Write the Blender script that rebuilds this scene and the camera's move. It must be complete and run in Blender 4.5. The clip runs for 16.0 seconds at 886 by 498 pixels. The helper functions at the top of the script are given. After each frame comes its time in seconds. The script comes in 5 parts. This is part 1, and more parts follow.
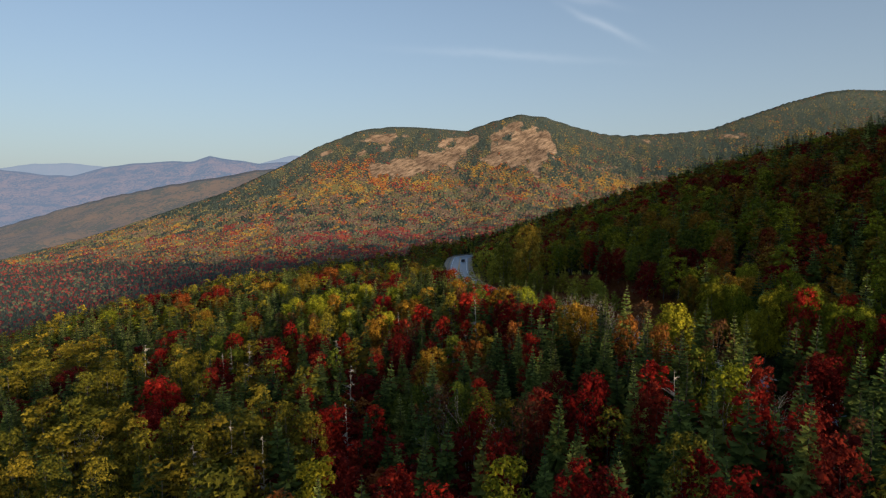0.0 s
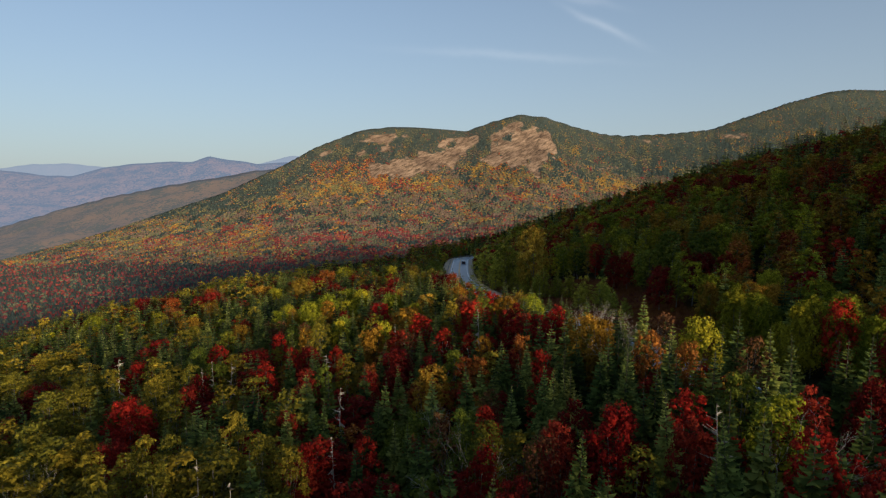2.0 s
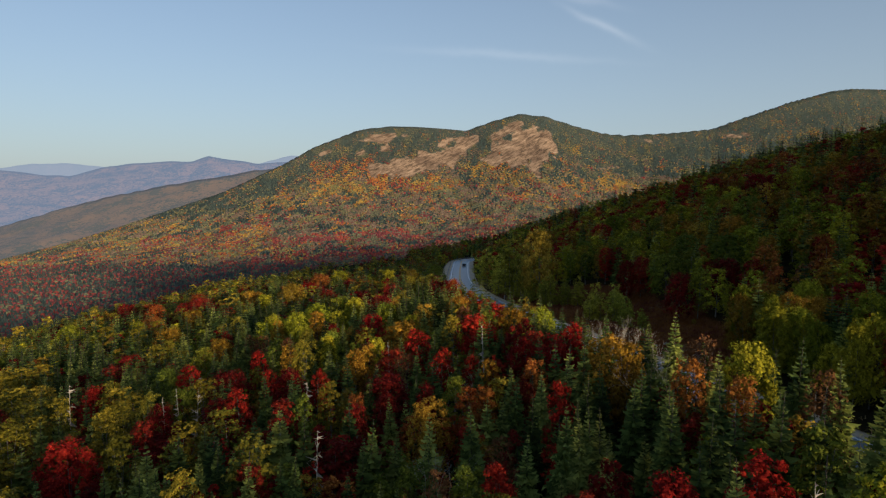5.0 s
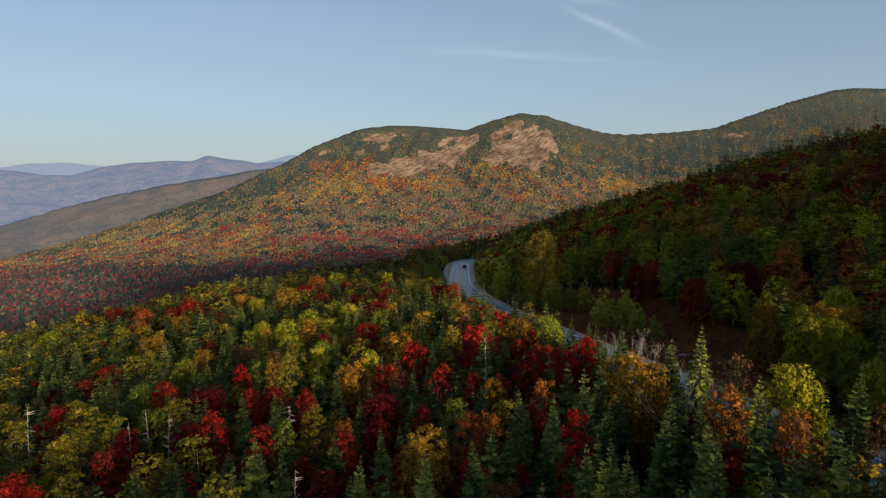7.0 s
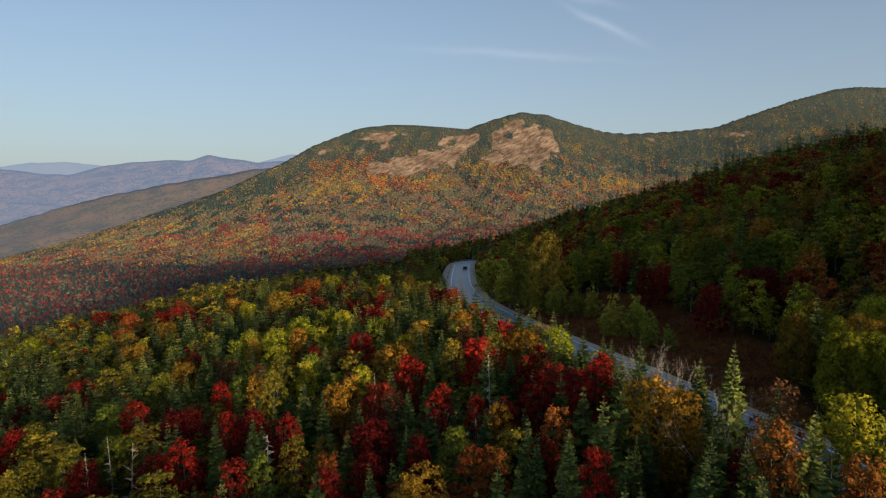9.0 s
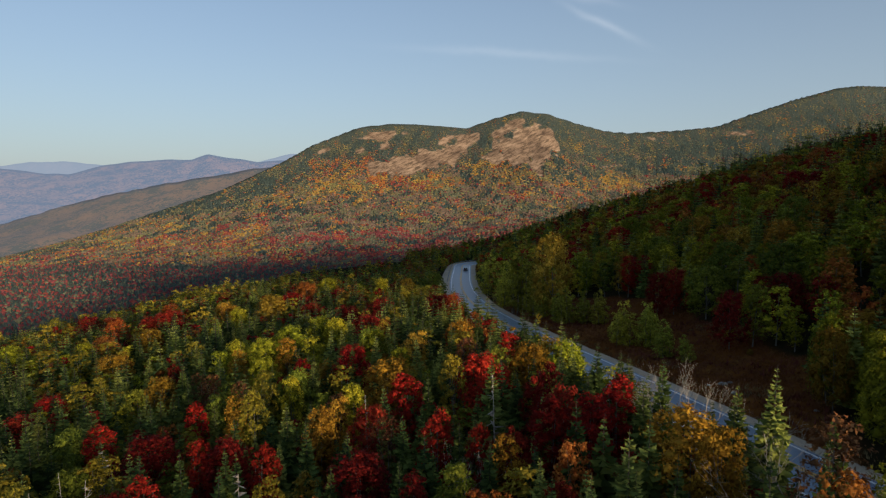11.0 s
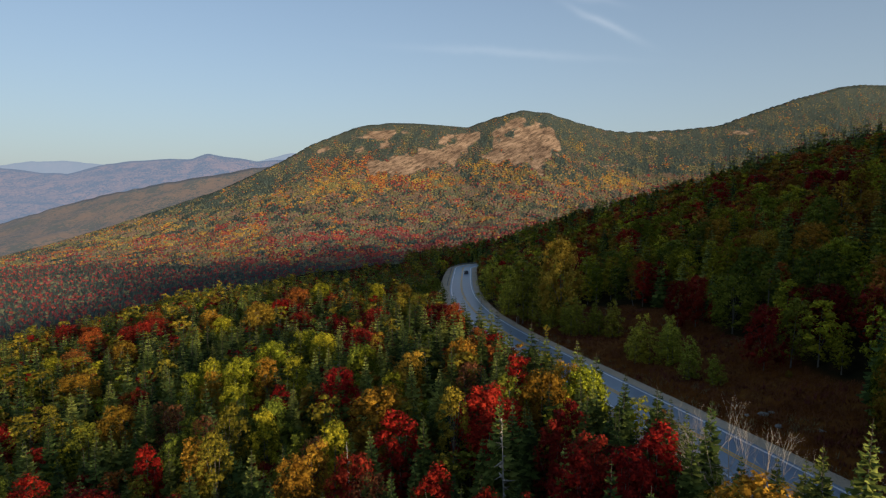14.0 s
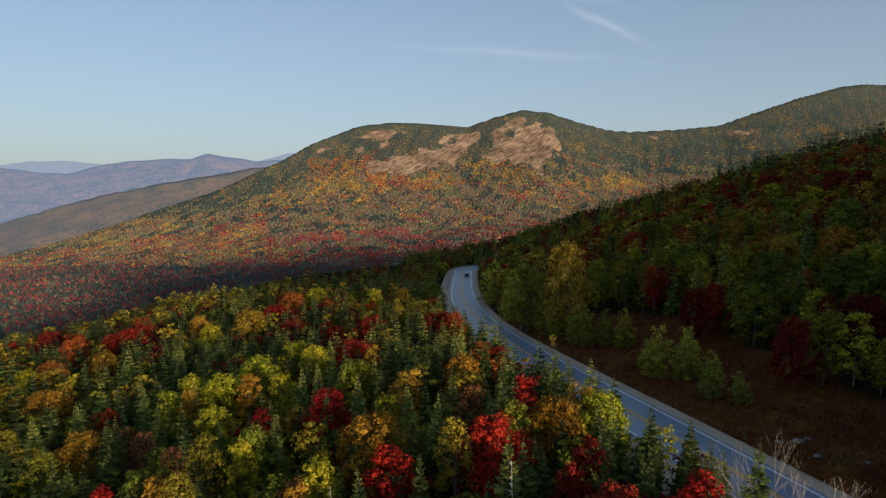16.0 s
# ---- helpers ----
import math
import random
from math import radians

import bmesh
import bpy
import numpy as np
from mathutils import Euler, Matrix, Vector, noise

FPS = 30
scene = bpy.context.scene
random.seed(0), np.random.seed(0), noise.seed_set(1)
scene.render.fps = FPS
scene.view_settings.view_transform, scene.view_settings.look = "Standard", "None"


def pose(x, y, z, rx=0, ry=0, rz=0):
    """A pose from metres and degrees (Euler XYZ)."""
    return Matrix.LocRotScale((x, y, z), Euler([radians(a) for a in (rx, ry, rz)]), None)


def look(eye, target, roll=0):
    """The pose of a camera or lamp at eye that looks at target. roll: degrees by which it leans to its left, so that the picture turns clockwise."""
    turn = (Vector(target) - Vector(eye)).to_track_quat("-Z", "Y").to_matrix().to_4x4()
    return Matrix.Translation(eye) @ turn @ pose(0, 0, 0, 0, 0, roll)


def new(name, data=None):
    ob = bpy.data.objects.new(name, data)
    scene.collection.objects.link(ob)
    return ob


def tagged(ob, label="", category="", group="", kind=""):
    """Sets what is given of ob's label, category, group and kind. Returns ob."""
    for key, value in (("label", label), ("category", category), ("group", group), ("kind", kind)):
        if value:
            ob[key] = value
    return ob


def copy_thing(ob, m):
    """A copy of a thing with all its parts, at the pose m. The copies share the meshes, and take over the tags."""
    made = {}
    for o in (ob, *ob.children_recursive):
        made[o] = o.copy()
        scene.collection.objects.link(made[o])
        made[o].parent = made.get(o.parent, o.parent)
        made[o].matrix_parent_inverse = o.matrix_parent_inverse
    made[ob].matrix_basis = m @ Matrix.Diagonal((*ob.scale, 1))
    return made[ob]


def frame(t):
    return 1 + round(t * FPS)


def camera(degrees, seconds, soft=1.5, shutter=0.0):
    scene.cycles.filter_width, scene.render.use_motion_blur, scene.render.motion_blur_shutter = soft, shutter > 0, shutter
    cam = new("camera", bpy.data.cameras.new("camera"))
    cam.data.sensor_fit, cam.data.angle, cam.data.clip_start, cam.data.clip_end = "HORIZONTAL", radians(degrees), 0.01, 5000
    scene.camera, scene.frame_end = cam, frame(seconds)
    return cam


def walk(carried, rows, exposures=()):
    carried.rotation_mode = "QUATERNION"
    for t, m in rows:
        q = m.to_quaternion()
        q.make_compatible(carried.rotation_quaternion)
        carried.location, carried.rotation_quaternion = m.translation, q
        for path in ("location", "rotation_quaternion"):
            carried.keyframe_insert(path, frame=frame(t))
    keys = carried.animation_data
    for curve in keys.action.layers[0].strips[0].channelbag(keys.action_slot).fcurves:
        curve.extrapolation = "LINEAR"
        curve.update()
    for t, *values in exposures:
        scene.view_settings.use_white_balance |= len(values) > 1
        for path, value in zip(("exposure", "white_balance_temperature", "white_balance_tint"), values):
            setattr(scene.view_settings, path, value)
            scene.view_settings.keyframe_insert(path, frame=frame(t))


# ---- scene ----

# ---- camera and its flight ----
cam = camera(70, 16.0, 1.3)
PATH = [
    (0.0, pose(0.000, 0.000, 60.000, 84.237, 0.000, 0.000)),
    (2.0, pose(-0.061, 7.186, 59.997, 84.271, 0.000, -0.019)),
    (4.0, pose(-0.035, 14.270, 59.986, 84.266, 0.000, -0.021)),
    (6.0, pose(0.054, 21.276, 59.975, 84.233, 0.000, -0.011)),
    (8.0, pose(0.181, 28.229, 59.975, 84.184, 0.000, 0.007)),
    (10.0, pose(0.320, 35.154, 59.993, 84.129, 0.000, 0.029)),
    (12.0, pose(0.447, 42.074, 60.041, 84.081, 0.000, 0.050)),
    (14.0, pose(0.537, 49.015, 60.127, 84.050, 0.000, 0.065)),
    (16.0, pose(0.565, 56.000, 60.260, 84.048, 0.000, 0.072)),
]
walk(cam, PATH)
scene.view_settings.exposure = 0.49

# ---- sky and sun ----
SUN_ELEVATION, SUN_BEARING = 9.7, 145.0      # degrees; bearing clockwise from +y (ahead)
world = bpy.data.worlds.new("sky")
scene.world = world
world.use_nodes = True
wn, wl = world.node_tree.nodes, world.node_tree.links
sky = wn.new("ShaderNodeTexSky")
sky.sky_type, sky.sun_disc = "NISHITA", False
sky.sun_elevation, sky.sun_rotation = radians(SUN_ELEVATION), radians(SUN_BEARING)
sky.altitude, sky.air_density, sky.dust_density, sky.ozone_density = 800, 0.85, 1.0, 2.0
wn["Background"].inputs["Strength"].default_value = 0.112
tone = wn.new("ShaderNodeHueSaturation")
tone.inputs["Saturation"].default_value = 0.98
wl.new(sky.outputs[0], tone.inputs["Color"])


def sky_math(op, a, b=0.0):
    t = wn.new("ShaderNodeMath")
    t.operation = op
    for socket, v in zip(t.inputs, (a, b)):
        if isinstance(v, (int, float)):
            socket.default_value = v
        else:
            wl.new(v, socket)
    return t.outputs[0]


def wisp(at, along, half_length, half_width, strength):
    """A thin streak of high cloud ahead: at and along are bearings (x over y) and rise (z over y)."""
    k = math.hypot(*along)
    c, s = along[0] / k, along[1] / k
    a, b = sky_math("SUBTRACT", bearing, at[0]), sky_math("SUBTRACT", rise, at[1])
    p = sky_math("ADD", sky_math("MULTIPLY", a, c), sky_math("MULTIPLY", b, s))
    q = sky_math("ADD", sky_math("MULTIPLY", a, -s), sky_math("MULTIPLY", b, c))
    q = sky_math("ADD", q, sky_math("MULTIPLY", sky_math("SUBTRACT", cloud_noise.outputs[0], 0.5), half_width * 2.5))
    fade = sky_math("ADD", sky_math("POWER", sky_math("ABSOLUTE", sky_math("DIVIDE", p, half_length)), 2.0), sky_math("POWER", sky_math("ABSOLUTE", sky_math("DIVIDE", q, half_width)), 2.0))
    return sky_math("MULTIPLY", sky_math("MULTIPLY", sky_math("EXPONENT", sky_math("MULTIPLY", fade, -1.0)), strength), ahead)


place = wn.new("ShaderNodeSeparateXYZ")
wl.new(wn.new("ShaderNodeTexCoord").outputs["Generated"], place.inputs[0])
ahead = sky_math("GREATER_THAN", place.outputs[1], 0.3)
bearing, rise = sky_math("DIVIDE", place.outputs[0], place.outputs[1]), sky_math("DIVIDE", place.outputs[2], place.outputs[1])
cloud_noise = wn.new("ShaderNodeTexNoise")
cloud_noise.inputs["Scale"].default_value, cloud_noise.inputs["Detail"].default_value = 22, 6
cloud = sky_math("ADD", wisp((0.245, 0.245), (0.124, -0.060), 0.055, 0.0055, 0.12), wisp((0.215, 0.283), (0.1, -0.02), 0.05, 0.006, 0.07))
cloud = sky_math("ADD", cloud, wisp((0.10, 0.20), (0.2, -0.012), 0.14, 0.006, 0.07))
veil = wn.new("ShaderNodeMix")
veil.data_type = "RGBA"
wl.new(cloud, veil.inputs[0])
haze = wn.new("ShaderNodeMix")
haze.data_type = "RGBA"
wl.new(sky_math("MULTIPLY", sky_math("EXPONENT", sky_math("MULTIPLY", sky_math("ABSOLUTE", place.outputs[2]), -3.0)), 0.85), haze.inputs[0])
wl.new(tone.outputs[0], haze.inputs[6])
haze.inputs[7].default_value = (2.50, 2.86, 3.14, 1)
wl.new(haze.outputs[2], veil.inputs[6])
veil.inputs[7].default_value = (7.5, 7.6, 7.8, 1)
wl.new(veil.outputs[2], wn["Background"].inputs["Color"])

sun = new("sun", bpy.data.lights.new("sun", "SUN"))
sun.data.energy, sun.data.angle, sun.data.color = 4.6, radians(4.0), (1.0, 0.80, 0.58)
to_sun = Vector((math.sin(radians(SUN_BEARING)) * math.cos(radians(SUN_ELEVATION)),
                 math.cos(radians(SUN_BEARING)) * math.cos(radians(SUN_ELEVATION)), math.sin(radians(SUN_ELEVATION))))
sun.matrix_world = look(to_sun * 100, (0, 0, 0))

# ---- materials ----
def nodes_of(name):
    m = bpy.data.materials.new(name)
    m.use_nodes = True
    return m, m.node_tree.nodes, m.node_tree.links, m.node_tree.nodes["Principled BSDF"]


def ramp(n, stops):
    r = n.new("ShaderNodeValToRGB")
    while len(r.color_ramp.elements) < len(stops):
        r.color_ramp.elements.new(0.5)
    for e, (p, c) in zip(r.color_ramp.elements, stops):
        e.position, e.color = p, (*c, 1)
    return r


def noise_node(n, scale, detail=4, rough=0.55):
    t = n.new("ShaderNodeTexNoise")
    t.inputs["Scale"].default_value, t.inputs["Detail"].default_value, t.inputs["Roughness"].default_value = scale, detail, rough
    return t


def math_node(n, l, op, a, b):
    t = n.new("ShaderNodeMath")
    t.operation = op
    for socket, v in zip(t.inputs, (a, b)):
        if isinstance(v, (int, float)):
            socket.default_value = v
        else:
            l.new(v, socket)
    return t.outputs[0]


def mix_node(n, l, fac, a, b, blend="MIX"):
    t = n.new("ShaderNodeMix")
    t.data_type, t.blend_type = "RGBA", blend
    for socket, v in ((t.inputs[0], fac), (t.inputs[6], a), (t.inputs[7], b)):
        if isinstance(v, (int, float)):
            socket.default_value = v
        elif isinstance(v, tuple):
            socket.default_value = (*v, 1)
        else:
            l.new(v, socket)
    return t.outputs[2]


def foliage(name, stops, leaf=0.3, rough=0.62, glow=0.18, spread=0.42):
    """Leaves: one colour per tree from the ramp, then a change from leaf to leaf; a share of the light passes through."""
    m, n, l, p = nodes_of(name)
    info, att, geo = n.new("ShaderNodeObjectInfo"), n.new("ShaderNodeAttribute"), n.new("ShaderNodeNewGeometry")
    att.attribute_name = "tint"
    tree = math_node(n, l, "FRACT", math_node(n, l, "ADD", info.outputs["Random"], att.outputs["Fac"]), 0)
    leafy = math_node(n, l, "MULTIPLY_ADD", geo.outputs["Random Per Island"], leaf)
    leafy.node.inputs[2].default_value = -leaf / 2
    r = ramp(n, stops)
    l.new(math_node(n, l, "ADD", tree, leafy), r.inputs[0])
    value = n.new("ShaderNodeHueSaturation")
    l.new(math_node(n, l, "MULTIPLY_ADD", math_node(n, l, "POWER", geo.outputs["Random Per Island"], 1.8), 2.0 * spread), value.inputs["Value"])
    value.inputs["Value"].links[0].from_node.inputs[2].default_value = 1.0 - 0.72 * spread
    whole = math_node(n, l, "MULTIPLY_ADD", math_node(n, l, "FRACT", math_node(n, l, "MULTIPLY", tree, 7.31), 0), 1.6 * spread)
    whole.node.inputs[2].default_value = 1.0 - 0.8 * spread
    l.new(mix_node(n, l, 1.0, r.outputs[0], whole, "MULTIPLY"), value.inputs["Color"])
    l.new(value.outputs[0], p.inputs["Base Color"])
    p.inputs["Roughness"].default_value = rough
    p.inputs["Specular IOR Level"].default_value = 0.03
    if glow:
        t, mix = n.new("ShaderNodeBsdfTranslucent"), n.new("ShaderNodeMixShader")
        l.new(value.outputs[0], t.inputs["Color"])
        mix.inputs[0].default_value = glow
        l.new(p.outputs[0], mix.inputs[1])
        l.new(t.outputs[0], mix.inputs[2])
        l.new(mix.outputs[0], n["Material Output"].inputs[0])
    return m


LEAF = {
    "spruce": foliage("spruce needles", [(0, (0.036, 0.058, 0.016)), (0.5, (0.095, 0.125, 0.026)), (1, (0.215, 0.225, 0.046))], 0.45, 0.7, 0.0, 0.5),
    "larch": foliage("turning larch needles", [(0, (0.113, 0.113, 0.016)), (0.5, (0.187, 0.150, 0.016)), (1, (0.255, 0.184, 0.020))], 0.4, 0.6, 0.15),
    "red": foliage("red maple leaves", [(0, (0.155, 0.009, 0.009)), (0.5, (0.249, 0.015, 0.010)), (1, (0.318, 0.028, 0.013))], 0.5),
    "crimson": foliage("crimson maple leaves", [(0, (0.107, 0.010, 0.008)), (0.6, (0.181, 0.015, 0.010)), (1, (0.223, 0.027, 0.013))], 0.5),
    "orange": foliage("orange maple leaves", [(0, (0.239, 0.041, 0.013)), (0.5, (0.294, 0.078, 0.017)), (1, (0.312, 0.119, 0.024))], 0.5),
    "gold": foliage("golden birch leaves", [(0, (0.254, 0.117, 0.015)), (0.5, (0.313, 0.167, 0.018)), (1, (0.293, 0.196, 0.025))], 0.5),
    "lime": foliage("yellow green birch leaves", [(0, (0.151, 0.175, 0.013)), (0.5, (0.233, 0.233, 0.017)), (1, (0.326, 0.274, 0.019))], 0.5),
    "green": foliage("green birch leaves", [(0, (0.086, 0.111, 0.016)), (0.5, (0.131, 0.152, 0.018)), (1, (0.184, 0.184, 0.021))], 0.5),
    "russet": foliage("russet leaves", [(0, (0.096, 0.038, 0.019)), (0.5, (0.149, 0.053, 0.021)), (1, (0.181, 0.085, 0.032))], 0.5),
}
SHRUB_LEAF = foliage("pale green birch leaves", [(0, (0.21, 0.23, 0.03)), (0.5, (0.30, 0.29, 0.035)), (1, (0.40, 0.34, 0.04))], 0.5)
# whole crowns from a kilometre off: sunlit leaves, twigs, shade and haze painted together
FAR_LEAF = {
    "spruce": foliage("distant spruce crowns", [(0, (0.046, 0.073, 0.066)), (1, (0.084, 0.110, 0.092))], 0.2, 0.9, 0, 0.12),
    "larch": foliage("distant larch crowns", [(0, (0.174, 0.149, 0.070)), (1, (0.239, 0.181, 0.079))], 0.2, 0.9, 0, 0.12),
    "red": foliage("distant red crowns", [(0, (0.20, 0.046, 0.040)), (1, (0.27, 0.070, 0.048))], 0.2, 0.9, 0, 0.12),
    "crimson": foliage("distant crimson crowns", [(0, (0.138, 0.041, 0.044)), (1, (0.200, 0.056, 0.053))], 0.2, 0.9, 0, 0.12),
    "orange": foliage("distant orange crowns", [(0, (0.25, 0.085, 0.034)), (1, (0.32, 0.135, 0.040))], 0.2, 0.9, 0, 0.12),
    "gold": foliage("distant golden crowns", [(0, (0.27, 0.155, 0.042)), (1, (0.33, 0.215, 0.055))], 0.2, 0.9, 0, 0.12),
    "lime": foliage("distant yellow green crowns", [(0, (0.156, 0.149, 0.065)), (1, (0.210, 0.186, 0.074))], 0.2, 0.9, 0, 0.12),
    "green": foliage("distant green crowns", [(0, (0.102, 0.111, 0.071)), (1, (0.146, 0.146, 0.084))], 0.2, 0.9, 0, 0.12),
    "russet": foliage("distant brown crowns", [(0, (0.132, 0.101, 0.074)), (1, (0.188, 0.132, 0.093))], 0.2, 0.9, 0, 0.12),
}


def bark(name, a, b):
    m, n, l, p = nodes_of(name)
    t = noise_node(n, 9, 6, 0.7)
    r = ramp(n, [(0.3, a), (0.7, b)])
    l.new(t.outputs[0], r.inputs[0])
    l.new(r.outputs[0], p.inputs["Base Color"])
    p.inputs["Roughness"].default_value, p.inputs["Specular IOR Level"].default_value = 0.85, 0.1
    return m


BARK = {"dark": bark("spruce bark", (0.035, 0.03, 0.025), (0.09, 0.075, 0.065)),
        "pale": bark("birch bark", (0.09, 0.08, 0.065), (0.24, 0.215, 0.185)),
        "dead": bark("weathered dead wood", (0.28, 0.24, 0.195), (0.52, 0.46, 0.375))}


def ground_material():
    m, n, l, p = nodes_of("ground")
    def att(name):
        a = n.new("ShaderNodeAttribute")
        a.attribute_name = name
        return a.outputs["Fac"]
    co = n.new("ShaderNodeTexCoord").outputs["Object"]
    def tex(scale, detail=6, rough=0.6):
        t = noise_node(n, scale, detail, rough)
        l.new(co, t.inputs["Vector"])
        return t.outputs[0]
    litter = ramp(n, [(0.3, (0.016, 0.015, 0.008)), (0.55, (0.032, 0.027, 0.013)), (0.7, (0.055, 0.030, 0.015))])
    l.new(tex(0.4), litter.inputs[0])
    meadow = ramp(n, [(0.3, (0.090, 0.026, 0.006)), (0.5, (0.175, 0.060, 0.014)), (0.7, (0.23, 0.11, 0.028))])
    l.new(tex(0.22, 9, 0.7), meadow.inputs[0])
    rock = ramp(n, [(0.38, (0.10, 0.078, 0.058)), (0.455, (0.18, 0.132, 0.092)), (0.51, (0.26, 0.188, 0.13)), (0.61, (0.36, 0.268, 0.19))])
    # the sheets of granite run down to one side
    streak = n.new("ShaderNodeCombineXYZ")
    for socket, way in zip(streak.inputs, ((0.15, 0.11, 0.085), (-0.48, 0.0, 0.88), (0.0, 0.18, -0.24))):
        dot = n.new("ShaderNodeVectorMath")
        dot.operation = "DOT_PRODUCT"
        dot.inputs[1].default_value = way
        l.new(co, dot.inputs[0])
        l.new(dot.outputs["Value"], socket)
    grain = noise_node(n, 0.21, 8, 0.74)
    l.new(streak.outputs[0], grain.inputs["Vector"])
    l.new(grain.outputs[0], rock.inputs[0])
    face = noise_node(n, 0.02, 5, 0.6)
    l.new(co, face.inputs["Vector"])
    stain = ramp(n, [(0.40, (0.55, 0.52, 0.52)), (0.58, (1.05, 1.0, 0.95))])
    l.new(face.outputs[0], stain.inputs[0])
    slab_colour = mix_node(n, l, 0.85, rock.outputs[0], stain.outputs[0], "MULTIPLY")
    # far forest floor; haze is painted in as a lifted, bluer colour
    hazed_scrub = ramp(n, [(0.35, (0.044, 0.058, 0.052)), (0.65, (0.080, 0.088, 0.070))])
    l.new(tex(0.06, 6, 0.7), hazed_scrub.inputs[0])
    c = mix_node(n, l, att("hazed_scrub"), mix_node(n, l, att("meadow"), litter.outputs[0], meadow.outputs[0]), hazed_scrub.outputs[0])
    edge = math_node(n, l, "MULTIPLY_ADD", math_node(n, l, "ADD", att("rock"), math_node(n, l, "MULTIPLY", tex(0.045, 8, 0.75), 1.3)), 3.2)
    edge.node.inputs[2].default_value = -3.1
    edge.node.use_clamp = True
    c = mix_node(n, l, edge, c, slab_colour)
    l.new(c, p.inputs["Base Color"])
    p.inputs["Roughness"].default_value = 0.95
    p.inputs["Specular IOR Level"].default_value = 0.0
    b = n.new("ShaderNodeBump")
    b.inputs["Strength"].default_value, b.inputs["Distance"].default_value = 0.7, 0.5
    l.new(tex(0.7, 8, 0.7), b.inputs["Height"])
    l.new(b.outputs[0], p.inputs["Normal"])
    return m


def plain(name, a, b, scale, rough=0.9, metal=0.0, bump=0.0):
    m, n, l, p = nodes_of(name)
    co = n.new("ShaderNodeTexCoord").outputs["Object"]
    fine, broad = noise_node(n, scale, 8, 0.7), noise_node(n, scale * 0.06, 4, 0.6)
    l.new(co, fine.inputs["Vector"]), l.new(co, broad.inputs["Vector"])
    r = ramp(n, [(0.3, a), (0.7, b)])
    l.new(mix_node(n, l, 0.5, fine.outputs[0], broad.outputs[0]), r.inputs[0])
    l.new(r.outputs[0], p.inputs["Base Color"])
    p.inputs["Roughness"].default_value, p.inputs["Metallic"].default_value = rough, metal
    if bump:
        k = n.new("ShaderNodeBump")
        k.inputs["Strength"].default_value, k.inputs["Distance"].default_value = bump, 0.03
        l.new(fine.outputs[0], k.inputs["Height"])
        l.new(k.outputs[0], p.inputs["Normal"])
    return m


GROUND = ground_material()
ASPHALT = plain("asphalt", (0.155, 0.215, 0.285), (0.215, 0.285, 0.370), 6, 0.34, bump=0.08)
GRAVEL = plain("gravel shoulder", (0.44, 0.33, 0.21), (0.70, 0.54, 0.37), 3, 0.95, bump=0.6)
WHITE = plain("white road paint", (0.84, 0.84, 0.83), (0.93, 0.93, 0.91), 4, 0.5)
YELLOW = plain("yellow road paint", (0.72, 0.38, 0.05), (0.85, 0.47, 0.07), 4, 0.5)

# ---- the lie of the land ----
ROAD_Y = [-120, 56, 88, 110, 124, 139, 148, 157, 170, 185, 200, 218, 240, 264, 296, 343, 420, 700]
ROAD_X = [76, 38.6, 31.7, 27.0, 24.0, 20.4, 18.3, 16.3, 13.6, 11.0, 9.0, 7.5, 6.7, 6.6, 7.5, 9.6, 12.0, 14.0]
ROAD_H = [47, 37.7, 35.7, 34.3, 33.4, 32.4, 31.8, 31.2, 30.3, 29.2, 28.1, 26.8, 25.3, 23.6, 22.0, 20.4, 17.0, -30.0]


def soft(v, k):
    return k * np.logaddexp(0, np.asarray(v, float) / k)


def roll(x, y, scale, seed):
    """Smooth rolling relief between about -1 and 1."""
    r = np.random.RandomState(seed)
    out = 0
    for i in range(7):
        a, f, ph = r.rand() * 6.283, (0.6 + r.rand()) * 6.283 / scale * (1.35 ** (i % 4)), r.rand() * 6.283
        out = out + np.sin((x * np.cos(a) + y * np.sin(a)) * f + ph) / (1.3 ** (i % 4))
    return out / 3.6


CREST_X = [-20, 22, 44, 72, 92, 115, 146, 190, 300]
CREST_Y = [440, 432, 420, 385, 345, 315, 298, 280, 240]


